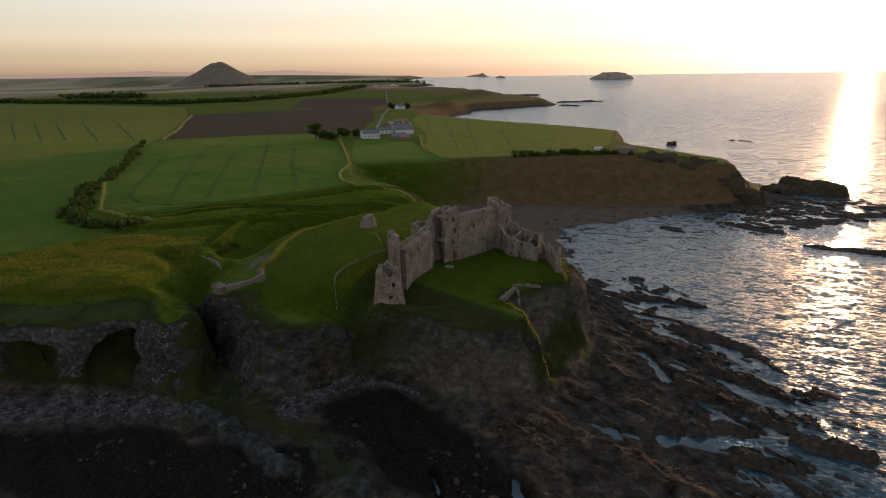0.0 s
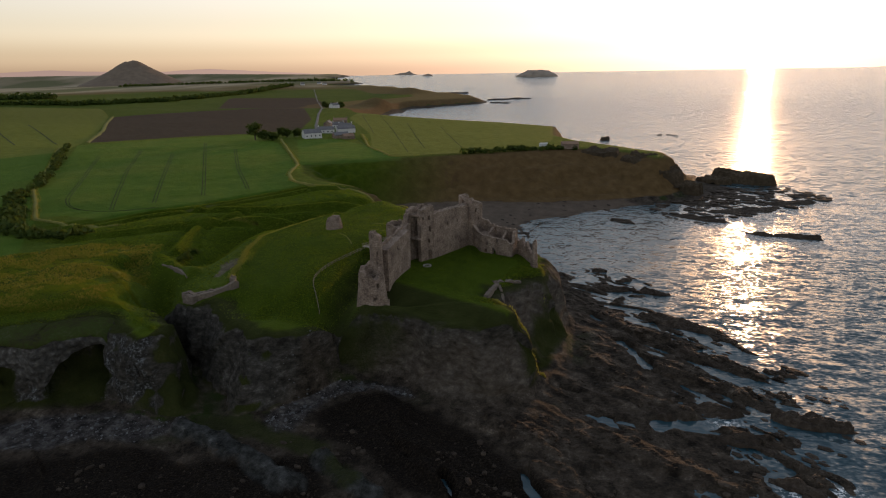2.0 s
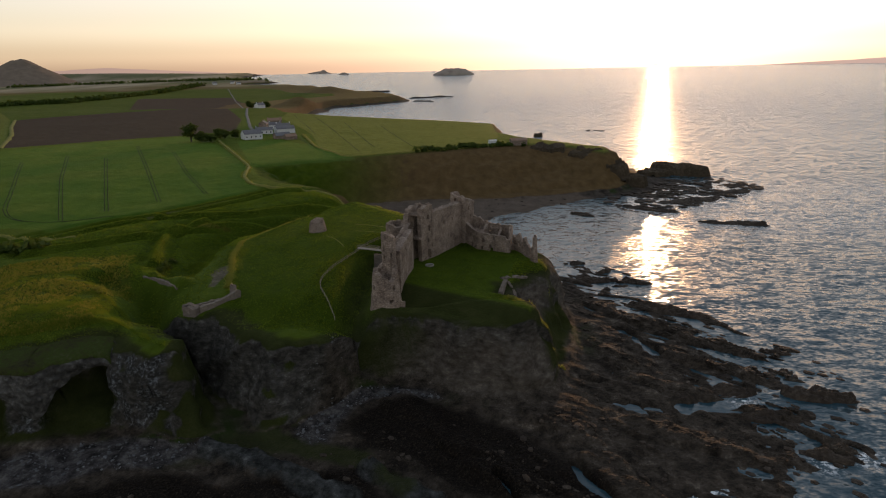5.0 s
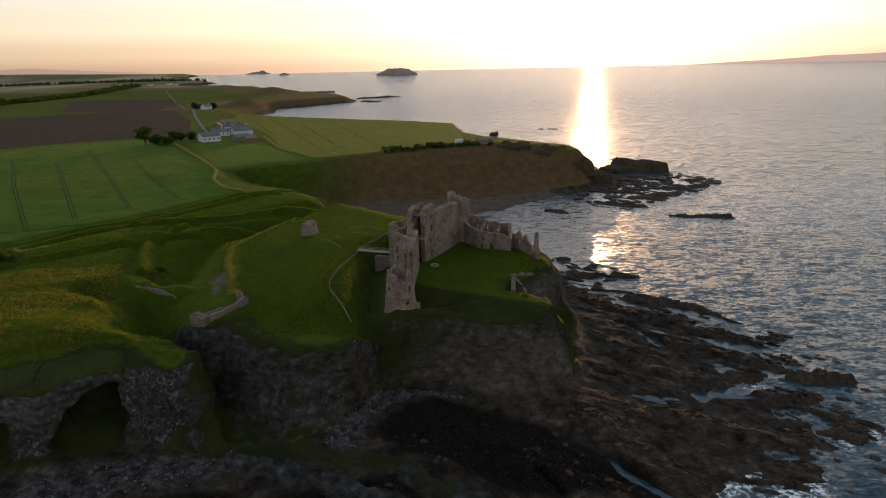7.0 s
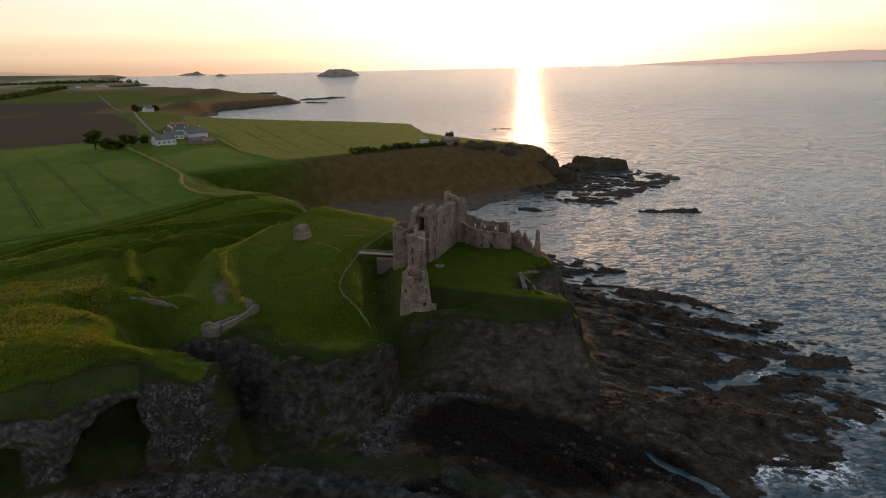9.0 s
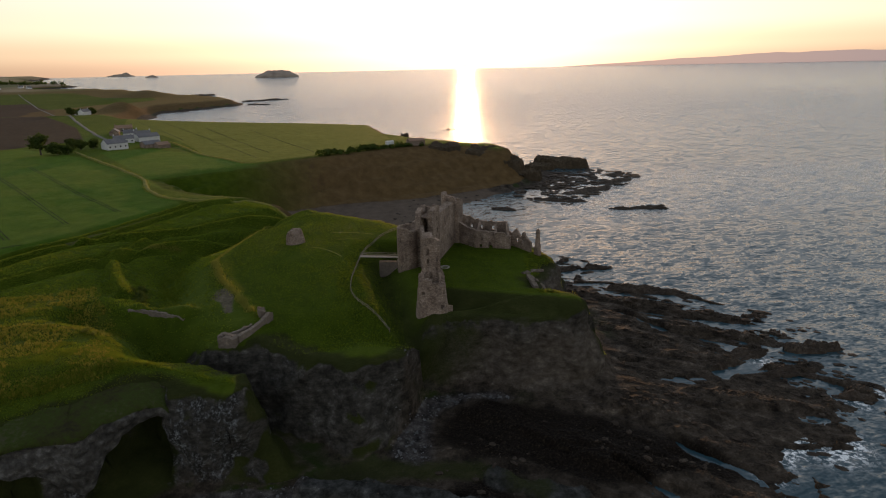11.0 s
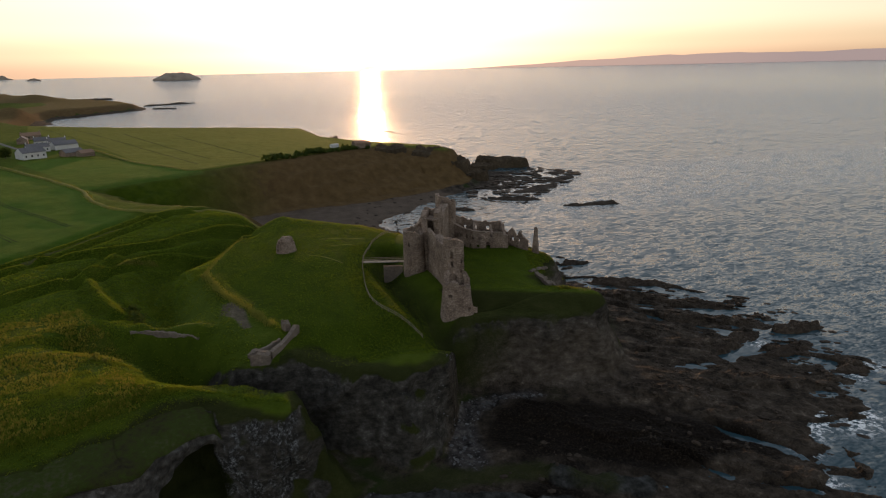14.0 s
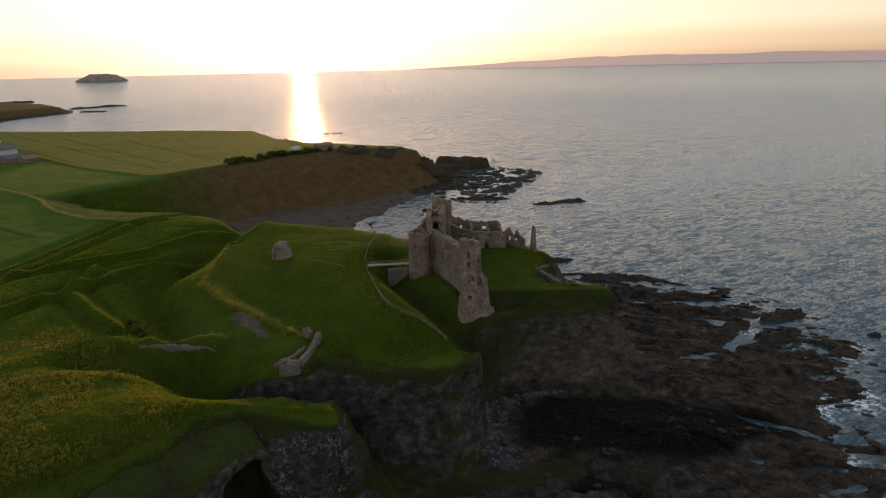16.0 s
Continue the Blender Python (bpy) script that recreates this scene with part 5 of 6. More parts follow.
bushes("hedge", [(-382, 446), (-306, 356), (-258, 294), (-246, 268)], 4, 4.5, 130, "dark green hedge of bushes beside a field", "hedge", 1)
bushes("hedge", [(-246, 268), (-222, 244), (-206, 224), (-190, 212), (-172, 207), (-152, 213)], 6, 5.0, 150, "dark green hedge of bushes round a field corner", "hedge", 2)
for k, (x, y, r) in enumerate(((-105.5, 172.5, 1.3), (-103.0, 170.8, 1.0), (-98.5, 197, 1.7), (-100, 204, 2.3), (-101.5, 210.5, 1.9))):
    g = np.random.default_rng(300 + k)
    c = g.normal(size=(9, 3)) * r * np.array([0.45, 0.45, 0.25]) + np.array([0, 0, r * 0.55])
    me = clump_mesh("bush", c, np.full(9, r * 0.55), 30, 0.35, 300 + k)
    me.materials.append(M_BLADE if k < 2 else M_LEAF)
    ob = tagged(new("bush", me), "tawny tuft of tall grass by the hollow" if k < 2 else "dark round bush in rough grass", "bush", "bushes by the ditch")
    ob.location = (x, y, ground_z(x, y) - 0.1)
bushes("hedge", [(-40, 466), (-10, 484), (18, 498), (40, 508)], 4, 5.0, 70, "row of dark bushes along the far cliff edge", "hedge", 6)
bushes("tree_belt", [(-1700, 1165), (-1400, 1230), (-1133, 1293), (-1040, 1450), (-1031, 1586), (-1050, 1900), (-1089, 2282)], 24, 14, 1500, "long dark belt of trees between fields", "woodland", 9, per=16, kind="stuff")
bushes("tree_belt", [(-1600, 1420), (-1420, 1500)], 60, 22, 120, "dark copse of trees on a rise", "woodland", 10, per=16, kind="stuff")
bushes("tree_belt", [(-2100, 2600), (-1700, 2700), (-1300, 2760), (-1000, 2700)], 50, 15, 420, "distant belt of trees", "woodland", 11, per=14, kind="stuff")


def blades(name, q, height, seed, material, label, category="grass", width=0.10, bunch=0.5):
    """Upright leaning blades of grass, one triangle each, thick and thin in patches."""
    g = np.random.default_rng(seed)
    q = q[vnoise(q[:, 0] / 2.6, q[:, 1] / 2.6) + 0.5 * g.random(len(q)) > bunch]
    z = terrain(q[:, 0], q[:, 1])[0] - 0.05
    h = height * g.uniform(0.45, 1.1, len(q)) * (0.6 + 0.7 * vnoise(q[:, 0] / 4 + 9, q[:, 1] / 4))
    a = g.uniform(0, 6.283, len(q))
    wv = width * g.uniform(0.6, 1.4, len(q))
    side = np.stack([np.cos(a) * wv, np.sin(a) * wv, np.zeros(len(q))], -1)
    root = np.column_stack([q, z])
    tip = root + np.column_stack([g.normal(size=(len(q), 2)) * (0.28 * h)[:, None], h])
    v = np.stack([root - side, root + side, tip], 1).reshape(-1, 3)
    n = len(q)
    me = bpy.data.meshes.new(name)
    me.vertices.add(3 * n)
    me.vertices.foreach_set("co", v.ravel().astype(np.float32))
    me.loops.add(3 * n)
    me.loops.foreach_set("vertex_index", np.arange(3 * n, dtype=np.int32))
    me.polygons.add(n)
    me.polygons.foreach_set("loop_start", np.arange(0, 3 * n, 3, dtype=np.int32))
    me.update(calc_edges=True)
    me.materials.append(material)
    return tagged(new(name, me), label, category, kind="stuff")


for k, (line, w, hh, n) in enumerate((([(-224, 526), (-174, 443), (-143, 392), (-134, 360), (-121, 338), (-105, 329), (-90, 331), (-76, 324), (-56, 311)], 3.0, 0.9, 800),
                                      ([(-384, 440), (-308, 352), (-258, 290), (-222, 256), (-198, 231), (-170, 226), (-152, 230)], 3.0, 1.0, 900),
                                      ([(-168, 588), (-128, 494), (-90, 438), (-36, 469), (4, 492)], 3.0, 0.9, 600),
                                      ([(-81, 228), (-77, 210), (-70, 192), (-64, 176)], 2.2, 0.9, 420),
                                      ([(-67, 271), (-76, 246), (-81, 228)], 2.0, 0.8, 200),
                                      ([(-127, 133), (-112, 138), (-104, 140), (-96, 146), (-84, 150)], 3.0, 0.7, 520),
                                      ([(24, 177), (27, 173), (32, 169.5), (35, 169), (38, 168.6), (40, 168.2)], 1.2, 1.0, 300),
                                      ([(33, 214), (36, 208), (37.6, 202), (38.4, 195)], 1.0, 0.9, 120), ([(-110, 250.5), (-98, 254.5)], 1.6, 0.8, 110), ([(-104, 171), (-96, 166), (-87, 161)], 1.8, 0.6, 160),
                                      ([(-60, 316), (-30, 288), (-5, 256)], 2.0, 0.8, 300))):
    p = resample(line, 0.5)
    g = np.random.default_rng(400 + k)
    q = p[g.integers(0, len(p), n * 9)] + g.normal(size=(n * 9, 2)) * w * 0.33
    blades("tall_grass", q, hh, 400 + k, M_TUFT if k in (5, 9) else M_BLADE, "rough green grass along the rim" if k in (5, 9) else "dry tall grass standing along an edge")


def tufts(poly, count, size, seed, near=None, spread=2.5, name="rough_grass", material=M_TUFT, label="rough green grass tufts on uneven ground", category="grass"):
    """Loose grass tufts over a piece of rough ground, thickest along the given lines."""
    g = np.random.default_rng(seed)
    p = np.array(poly, float)
    q = g.uniform(p.min(0), p.max(0), (count * 5, 2))
    keep = sdf(poly, q[:, 0], q[:, 1]) > 0
    if near:
        d = np.minimum.reduce([line_dist(l, q[:, 0], q[:, 1]) for l in near])
        keep &= g.random(len(q)) < 0.25 + np.exp(-(d / spread) ** 2)
    keep &= vnoise(q[:, 0] / 6, q[:, 1] / 6) + 0.5 * g.random(len(q)) > 0.55
    q = q[keep][:count]
    z, d_top = terrain(q[:, 0], q[:, 1])[:2]
    q, z = q[d_top > 0.3], z[d_top > 0.3]
    s = size * g.uniform(0.4, 1.0, len(q))
    me = clump_mesh(name, np.column_stack([q, z + 0.25 * s]), s, 5, 0.5, seed, 0.6)
    me.materials.append(material)
    return tagged(new(name, me), label, category, kind="stuff")


tufts([(-168, 200), (-120, 205), (-100, 165), (-66, 160), (-82, 228), (-66, 275), (-50, 300), (-58, 318), (-110, 316), (-150, 262)], 14000, 0.5, 500, [*BANKS, DITCH_1, SCARP])
tufts([(-150, 124), (-105, 132), (-84, 144), (-66, 138), (-70, 150), (-76, 156), (-90, 165), (-120, 150), (-160, 150)], 8000, 0.32, 501)
tufts([(20, 172), (28, 166), (24, 180), (36, 200), (36, 216), (28, 212), (22, 188)], 1500, 0.4, 502)
tufts([(-46, 152), (-22, 156), (-26, 170), (-32, 200), (-22, 232), (-30, 236), (-38, 205), (-40, 180)], 2500, 0.4, 503)


tufts(OUTER_WARD, 12000, 0.28, 505)
def sward(poly, count, height, seed, width, label, bunch=0.35):
    """Upright grass over a whole plot; the low sun shines through it."""
    g = np.random.default_rng(seed)
    p = np.array(poly, float)
    q = g.uniform(p.min(0), p.max(0), (count * 3, 2))
    q = q[sdf(poly, q[:, 0], q[:, 1]) > 0][:count]
    q = q[terrain(q[:, 0], q[:, 1])[1] > 4.0 + 2.5 * fbm(q[:, 0] / 9, q[:, 1] / 9, 3)]
    blades("grass_sward", q, height, seed, M_SWARD, label, "grass", width, bunch)


sward(LAWN, 45000, 0.20, 601, 0.09, "short green grass of the castle lawn")
sward(OUTER_WARD, 90000, 0.22, 602, 0.10, "short green grass of the outer ward")
sward([(-175, 215), (-150, 200), (-118, 208), (-100, 182), (-82, 228), (-66, 275), (-50, 302), (-70, 325), (-104, 326), (-140, 275)], 110000, 0.36, 603, 0.13, "rough grass on the banks and ditches", 0.45)
sward([(-150, 124), (-112, 137), (-92, 144), (-76, 140), (-63, 136), (-68, 146), (-84, 158), (-100, 166), (-125, 150)], 40000, 0.30, 604, 0.10, "rough grass on the promontory", 0.4)
_g = np.random.default_rng(504)
_w = np.array(WEEDS, float)
_q = _g.uniform(_w.min(0), _w.max(0), (150000, 2))
_q = _q[sdf(WEEDS, _q[:, 0], _q[:, 1]) + 3 * fbm(_q[:, 0] / 9, _q[:, 1] / 9, 3) > 0]
blades("weed_patch", _q[:60000], 0.55, 504, M_TUFT, "rough green stems of a weed patch", "weeds", 0.14, 0.70)
# clusters of yellow heads
_c = _q[60000:][vnoise(_q[60000:, 0] / 7 + 4, _q[60000:, 1] / 7) + 0.35 * vnoise(_q[60000:, 0] / 2.2, _q[60000:, 1] / 2.2) > 0.52][:6500]
_c = np.repeat(_c, 4, 0) + _g.normal(size=(4 * len(_c), 2)) * 0.16
blades("yellow_flowers", _c, 0.72, 505, M_FLOWER, "yellow flower heads in clusters among rough grass", "weeds", 0.13, 0.0)


def tree(x, y, h, crown, seed, label):
    t = thing("tree", x, y, ground_z(x, y) - 0.2, 0, label, "tree", "trees by the farm")
    g = np.random.default_rng(seed)
    bm = bmesh.new()
    def limb(a, b, r0, r1):
        d = (b - a).normalized()
        q = d.to_track_quat("Z", "Y").to_matrix()
        r = [[bm.verts.new(p + q @ Vector((rr * math.cos(k * 1.0472), rr * math.sin(k * 1.0472), 0))) for k in range(6)] for p, rr in ((a, r0), (b, r1))]
        for k in range(6):
            bm.faces.new((r[0][k], r[0][(k + 1) % 6], r[1][(k + 1) % 6], r[1][k]))
    limb(Vector((0, 0, 0)), Vector((0, 0, h * 0.45)), h * 0.045, h * 0.03)
    for k in range(6):
        a = k * 1.05 + g.uniform(0, 0.6)
        limb(Vector((0, 0, h * g.uniform(0.28, 0.45))), Vector((math.cos(a) * crown * 0.6, math.sin(a) * crown * 0.6, h * g.uniform(0.55, 0.8))), h * 0.02, h * 0.006)
    part("trunk", bm, M_BARK, t, "brown trunk with limbs")
    n = 34
    d = g.normal(size=(n, 3))
    d /= np.linalg.norm(d, axis=1)[:, None]
    c = d * crown * g.uniform(0.35, 0.85, n)[:, None] * np.array([1, 1, 0.75]) + np.array([0, 0, h * 0.54])
    c[:, 2] = np.maximum(c[:, 2], h * 0.16)
    me = clump_mesh("crown", c, np.full(n, crown * 0.34), 34, 0.34, seed)
    me.materials.append(M_LEAF)
    ob = new("crown", me)
    ob.parent = t
    return t


for k, (x, y, h, c) in enumerate(((-244, 516, 17, 8.5), (-232, 513, 9, 6.5), (-225, 515, 8, 5.5), (-224, 538, 9, 5), (-217, 545, 8, 5), (-232, 545, 9, 5.5),
                                  (-397, 1030, 12, 8), (-382, 1022, 10, 7), (-372, 1040, 11, 7))):
    tree(x, y, h, c, 100 + k, "dark leafy tree beside the farm buildings" if k < 6 else "dark leafy tree beside the road")


# ---------------------------------------------------------------- buildings
def house(x, y, w, d, h, roof, rz, label, category, wall_mat, roof_mat, windows=True, chimney=False, group=""):
    z = ground_z(x, y) - 0.4
    t = thing("house" if chimney else "barn", x, y, z, rz, label, category, group)
    bm = bmesh.new()
    a = [bm.verts.new(p) for p in ((-w / 2, -d / 2, 0), (w / 2, -d / 2, 0), (w / 2, d / 2, 0), (-w / 2, d / 2, 0))]
    b = [bm.verts.new(p) for p in ((-w / 2, -d / 2, h), (w / 2, -d / 2, h), (w / 2, d / 2, h), (-w / 2, d / 2, h))]
    g = [bm.verts.new((-w / 2, 0, h + roof)), bm.verts.new((w / 2, 0, h + roof))]
    bm.faces.new((a[0], a[1], b[1], b[0]))
    bm.faces.new((a[2], a[3], b[3], b[2]))
    bm.faces.new((a[1], a[2], b[2], g[1], b[1]))
    bm.faces.new((a[3], a[0], b[0], g[0], b[3]))
    part("wall", bm, wall_mat, t)
    bm = bmesh.new()
    e, th = 0.35, 0.18
    prof = [(-d / 2 - e, h - e * 2 * roof / d), (0, h + roof), (d / 2 + e, h - e * 2 * roof / d)]
    lo = [[bm.verts.new((sx * (w / 2 + 0.2), yy, zz + 0.03)) for yy, zz in prof] for sx in (-1, 1)]
    hi = [[bm.verts.new((sx * (w / 2 + 0.2), yy, zz + 0.03 + th)) for yy, zz in prof] for sx in (-1, 1)]
    for k in range(2):
        bm.faces.new((hi[0][k], hi[1][k], hi[1][k + 1], hi[0][k + 1]))
        bm.faces.new((lo[0][k + 1], lo[1][k + 1], lo[1][k], lo[0][k]))
        for s in (0, 1):
            bm.faces.new((lo[s][k], lo[s][k + 1], hi[s][k + 1], hi[s][k]))
    bm.faces.new((lo[0][0], lo[1][0], hi[1][0], hi[0][0]))
    bm.faces.new((lo[1][2], lo[0][2], hi[0][2], hi[1][2]))
    roof_ob = part("roof", bm, roof_mat, t)
    if chimney:
        for sx in (-1, 1):
            bm = bmesh.new()
            bmesh.ops.create_cube(bm, size=1, matrix=Matrix.Translation((sx * (w / 2 - 0.5), 0, h + roof + 0.5)) @ Matrix.Diagonal((0.8, 0.7, 1.6, 1)))
            part("chimney", bm, wall_mat, roof_ob)
    if windows:
        n = max(2, int(w / 4))
        for k in range(n):
            bm = bmesh.new()
            bmesh.ops.create_cube(bm, size=1, matrix=Matrix.Translation((-w / 2 + (k + 0.5) * w / n, -d / 2, h * 0.5)) @ Matrix.Diagonal((1.1, 0.12, 1.3, 1)))
            part("window", bm, M_GLASS, t)
    return t


M_GLASS, _, _b = mat("dark_window_glass", 0.08, 0.5)
_b.inputs["Base Color"].default_value = (0.02, 0.022, 0.025, 1)
M_RUST = speckled("rusty_sheet_roof", [(0.3, (0.16, 0.09, 0.06)), (0.7, (0.26, 0.17, 0.12))], 0.8, 5, 0.8, 0.2, 0.2, 0.05)
FARM = "farm buildings"
house(-200, 541, 16, 11, 5.0, 3.2, 40, "white farm barn with a grey roof", "barn", M_WHITE, M_SLATE, True, False, FARM)
house(-176, 552, 14, 9, 3.4, 2.4, 40, "low grey farm shed", "shed", M_STONE, M_SLATE, False, False, FARM)
house(-166, 545, 10, 8, 3.2, 2.0, 40, "low stone farm shed", "shed", M_STONE, M_RUST, False, False, FARM)
house(-206, 588, 16, 8, 4.0, 2.6, 20, "white farm cottage with a slate roof", "house", M_WHITE, M_SLATE, True, True, FARM)
house(-200, 625, 14, 7, 4.2, 2.8, 15, "white farm cottage with a slate roof", "house", M_WHITE, M_SLATE, True, True, FARM)
house(-214, 640, 12, 7, 4.0, 2.8, 15, "white farm cottage with a slate roof", "house", M_WHITE, M_SLATE, True, True, FARM)
house(-232, 655, 12, 8, 4.0, 2.6, 100, "stone farm cottage with a slate roof", "house", M_STONE, M_SLATE, True, True, FARM)
house(-190, 600, 18, 10, 4.5, 2.8, 35, "pale steading with a slate roof", "barn", M_WHITE, M_SLATE, False, False, FARM)
house(-236, 700, 16, 8, 4.2, 2.6, 20, "stone cottage with a red-brown roof", "house", M_STONE, M_RUST, True, True, FARM)
HUTS = "huts on the headland"
house(15, 512, 6, 4, 2.6, 0.5, 20, "small pale hut on the headland", "hut", M_WHITE, M_WHITE, False, False, HUTS)
house(36, 509, 13, 8, 4.0, 1.6, 10, "low brown shed on the headland", "shed", M_STONE, M_RUST, False, False, HUTS)

FAR_H = "distant cottages"
for k, (x, y, rz) in enumerate(((-1120, 2360, 10), (-1085, 2400, 80), (-1060, 2350, 20), (-1020, 2420, 0), (-980, 2380, 60), (-930, 2440, 30), (-900, 2400, 10), (-870, 2470, 80),
                                (-395, 1060, 20), (-372, 1010, 70), (-330, 1020, 10))):
    house(x, y, 16, 9, 5.0, 3.5, rz, "small pale cottage far off among fields", "house", M_WHITE, M_SLATE, False, True, FAR_H)

# dovecote: a squat round drum under a broken beehive top, set back above each string course
dove = thing("dovecote", 0, 0, 0, 0, "round pink stone dovecote with a broken beehive top", "dovecote")
_dz = ground_z(-53, 238.5)
for _n, _r0, _za, _zb, _rg in (("drum", 3.4, -0.6, 1.9, 0.1), ("upper_drum", 3.05, 1.6, 3.4, 0.15), ("broken_dome", 2.5, 3.1, 4.3, 0.4)):
    ruin_wall(_n, dove, ring(-53, 238.5, _r0, _r0), True, _dz + _za, [(0, _dz + _zb), (0.3, _dz + _zb + (0.9 if _rg > 0.3 else 0)), (0.6, _dz + _zb), (1, _dz + _zb)], 1.1 if _rg < 0.3 else 2.4,
              [(17.5, _dz, 1.0, 1.9, False)] if _n == "drum" else [], batter=0.35, ragged=_rg, cell=0.4, seed=21)
ruin_wall("dome_cap", dove, ring(-52.7, 238.8, 1.75, 1.75), True, _dz + 3.9, [(0, _dz + 4.9), (0.5, _dz + 5.2), (1, _dz + 4.9)], 1.8, batter=0.8, ragged=0.3, cell=0.4, seed=22)
# ruined gate wall above the gully, low wall across the hollow, revetment
M_GREY = speckled("grey_weathered_masonry", [(0.3, (0.08, 0.062, 0.048)), (0.55, (0.155, 0.122, 0.098)), (0.75, (0.27, 0.225, 0.185))], 1.5, 8, 0.95, 0.15, 0.8, 0.2)
gatewall = thing("ruined_wall", 0, 0, 0, 0, "ruined stone gate block and wall on the edge of the gully", "wall")
ruin_wall("gate_block", gatewall, rounded(-68.0, 159.6, 4.6, 2.8, -16, 0.3, 2), True, 19.5, [(0, 24.9), (0.3, 25.2), (0.6, 25.8), (1, 24.9)], 1.2, batter=0.3, ragged=0.35, cell=0.4, seed=22, material=M_GREY)
ruin_wall("wall", gatewall, [(-65.4, 159.2), (-61.5, 164.0), (-57.4, 170.0)], False, 18.5, [(0, 25.0), (0.3, 25.0), (0.75, 25.9), (0.9, 26.8), (1, 26.4)], 1.1, ragged=0.3, cell=0.4, seed=23, material=M_GREY)
ruin_wall("wall", gatewall, [(-70.8, 162.2), (-66.0, 163.4), (-62.6, 166.2)], False, 18.5, [(0, 23.8), (0.5, 24.8), (1, 25.0)], 0.7, ragged=0.35, cell=0.4, seed=27, material=M_GREY)
ruin_wall("wall_stub", gatewall, rounded(-60.6, 172.0, 1.8, 2.2, 20, 0.3, 2), True, 20.0, [(0, 26.6), (0.5, 27.4), (1, 26.6)], 0.8, ragged=0.5, cell=0.4, seed=28, material=M_GREY)
lowwall = thing("ruined_wall", 0, 0, 0, 0, "low tumbled stone wall across the hollow", "wall")
_pts = resample([(-99.5, 188.4), (-95, 187.4), (-90.5, 185.2), (-86.5, 182.0), (-82.5, 178.4)], 1.0)
_ends = [ground_z(*_pts[k]) + 0.6 for k in (0, -1)]
ruin_wall("wall", lowwall, _pts, False, 15.5, [(i / (len(_pts) - 1), max(ground_z(*q) + 0.45, _ends[0] + (_ends[1] - _ends[0]) * i / (len(_pts) - 1))) for i, q in enumerate(_pts)], 0.7, ragged=0.3, cell=0.35, seed=24, material=M_GREY)
sunken = thing("ruined_wall", 0, 0, 0, 0, "low sunken stone walls at the lawn edge", "wall")
for _a, _b, _t in (((20.6, 178.0), (22.2, 190.6), -1.3), ((21.6, 191.4), (30.2, 195.8), 1.2), ((24.2, 190.0), (26.4, 183.0), -0.8)):
    ruin_wall("wall", sunken, [_a, _b], False, 17.0, [(0, min(24.6, ground_z(_a[0] - 1.5, _a[1]) + 0.35)), (1, min(24.9, ground_z(_b[0] - 1.5, _b[1] + 1) + 0.3))], _t, ragged=0.45, cell=0.4, seed=26, material=M_GREY)

# ---------------------------------------------------------------- fence and bridge
fence = thing("fence", 0, 0, 0, 0, "pale wooden post and rail fence along the castle ditch", "fence")
FENCE_LINE = [(-6, 257), (-13, 250), (-21, 238), (-28, 223), (-30.8, 213.5), (-32.5, 204), (-34.8, 192), (-35.8, 181), (-35.2, 177), (-33, 172.5), (-30, 168), (-26.5, 162)]
_fp = resample(FENCE_LINE, 2.2)
_fz = terrain(_fp[:, 0], _fp[:, 1])[0]
_post = bmesh.new()
bmesh.ops.create_cube(_post, size=1, matrix=Matrix.Translation((0, 0, 0.55)) @ Matrix.Diagonal((0.16, 0.16, 1.3, 1)))
_post_ob = part("post", _post, M_WOOD, fence)
_post_me = _post_ob.data
_post_ob.location = (*_fp[0], _fz[0])
for q, z in zip(_fp[1:], _fz[1:]):
    o = new("post", _post_me)
    o.parent, o.location = fence, (*q, z)


def beam(bm, a, b, w, h):
    a, b = Vector(a), Vector(b)
    d = (b - a)
    m = Matrix.Translation((a + b) / 2) @ d.to_track_quat("X", "Z").to_matrix().to_4x4() @ Matrix.Diagonal((d.length, w, h, 1))
    bmesh.ops.create_cube(bm, size=1, matrix=m)


for hgt in (0.45, 1.05):
    for k in range(len(_fp) - 1):
        bm = bmesh.new()
        beam(bm, (*_fp[k], _fz[k] + hgt), (*_fp[k + 1], _fz[k + 1] + hgt), 0.07, 0.13)
        part("rail", bm, M_WOOD, fence)

bridge = thing("footbridge", 0, 0, 0, 0, "narrow pale footbridge over the castle ditch", "bridge")
BR_A, BR_B = Vector((-30.4, 212.8, 27.6)), Vector((-17.4, 208.5, 27.5))
bm = bmesh.new()
beam(bm, BR_A, BR_B, 2.0, 0.25)
part("deck", bm, M_PALE, bridge)
for side in (-1, 1):
    nrm = (BR_B - BR_A).cross(Vector((0, 0, 1))).normalized() * 0.95 * side
    for hgt in (0.6, 1.1):
        bm = bmesh.new()
        beam(bm, BR_A + nrm + Vector((0, 0, hgt)), BR_B + nrm + Vector((0, 0, hgt)), 0.07, 0.1)
        hand = part("handrail", bm, M_WOOD, bridge)
    for k in range(8):
        p = BR_A.lerp(BR_B, k / 7) + nrm
        bm = bmesh.new()
        beam(bm, p + Vector((0, 0, 0.1)), p + Vector((0, 0, 1.15)), 0.09, 0.09)
        part("post", bm, M_WOOD, hand)
for k in (0.72,):
    p = BR_A.lerp(BR_B, k)
    bm = bmesh.new()
    bmesh.ops.create_cube(bm, size=1, matrix=Matrix.Translation((p.x, p.y, p.z - 4.6)) @ pose(0, 0, 0, 0, 0, -18) @ Matrix.Diagonal((6.4, 1.5, 6.0, 1)))
    part("pier", bm, M_GREY, bridge)


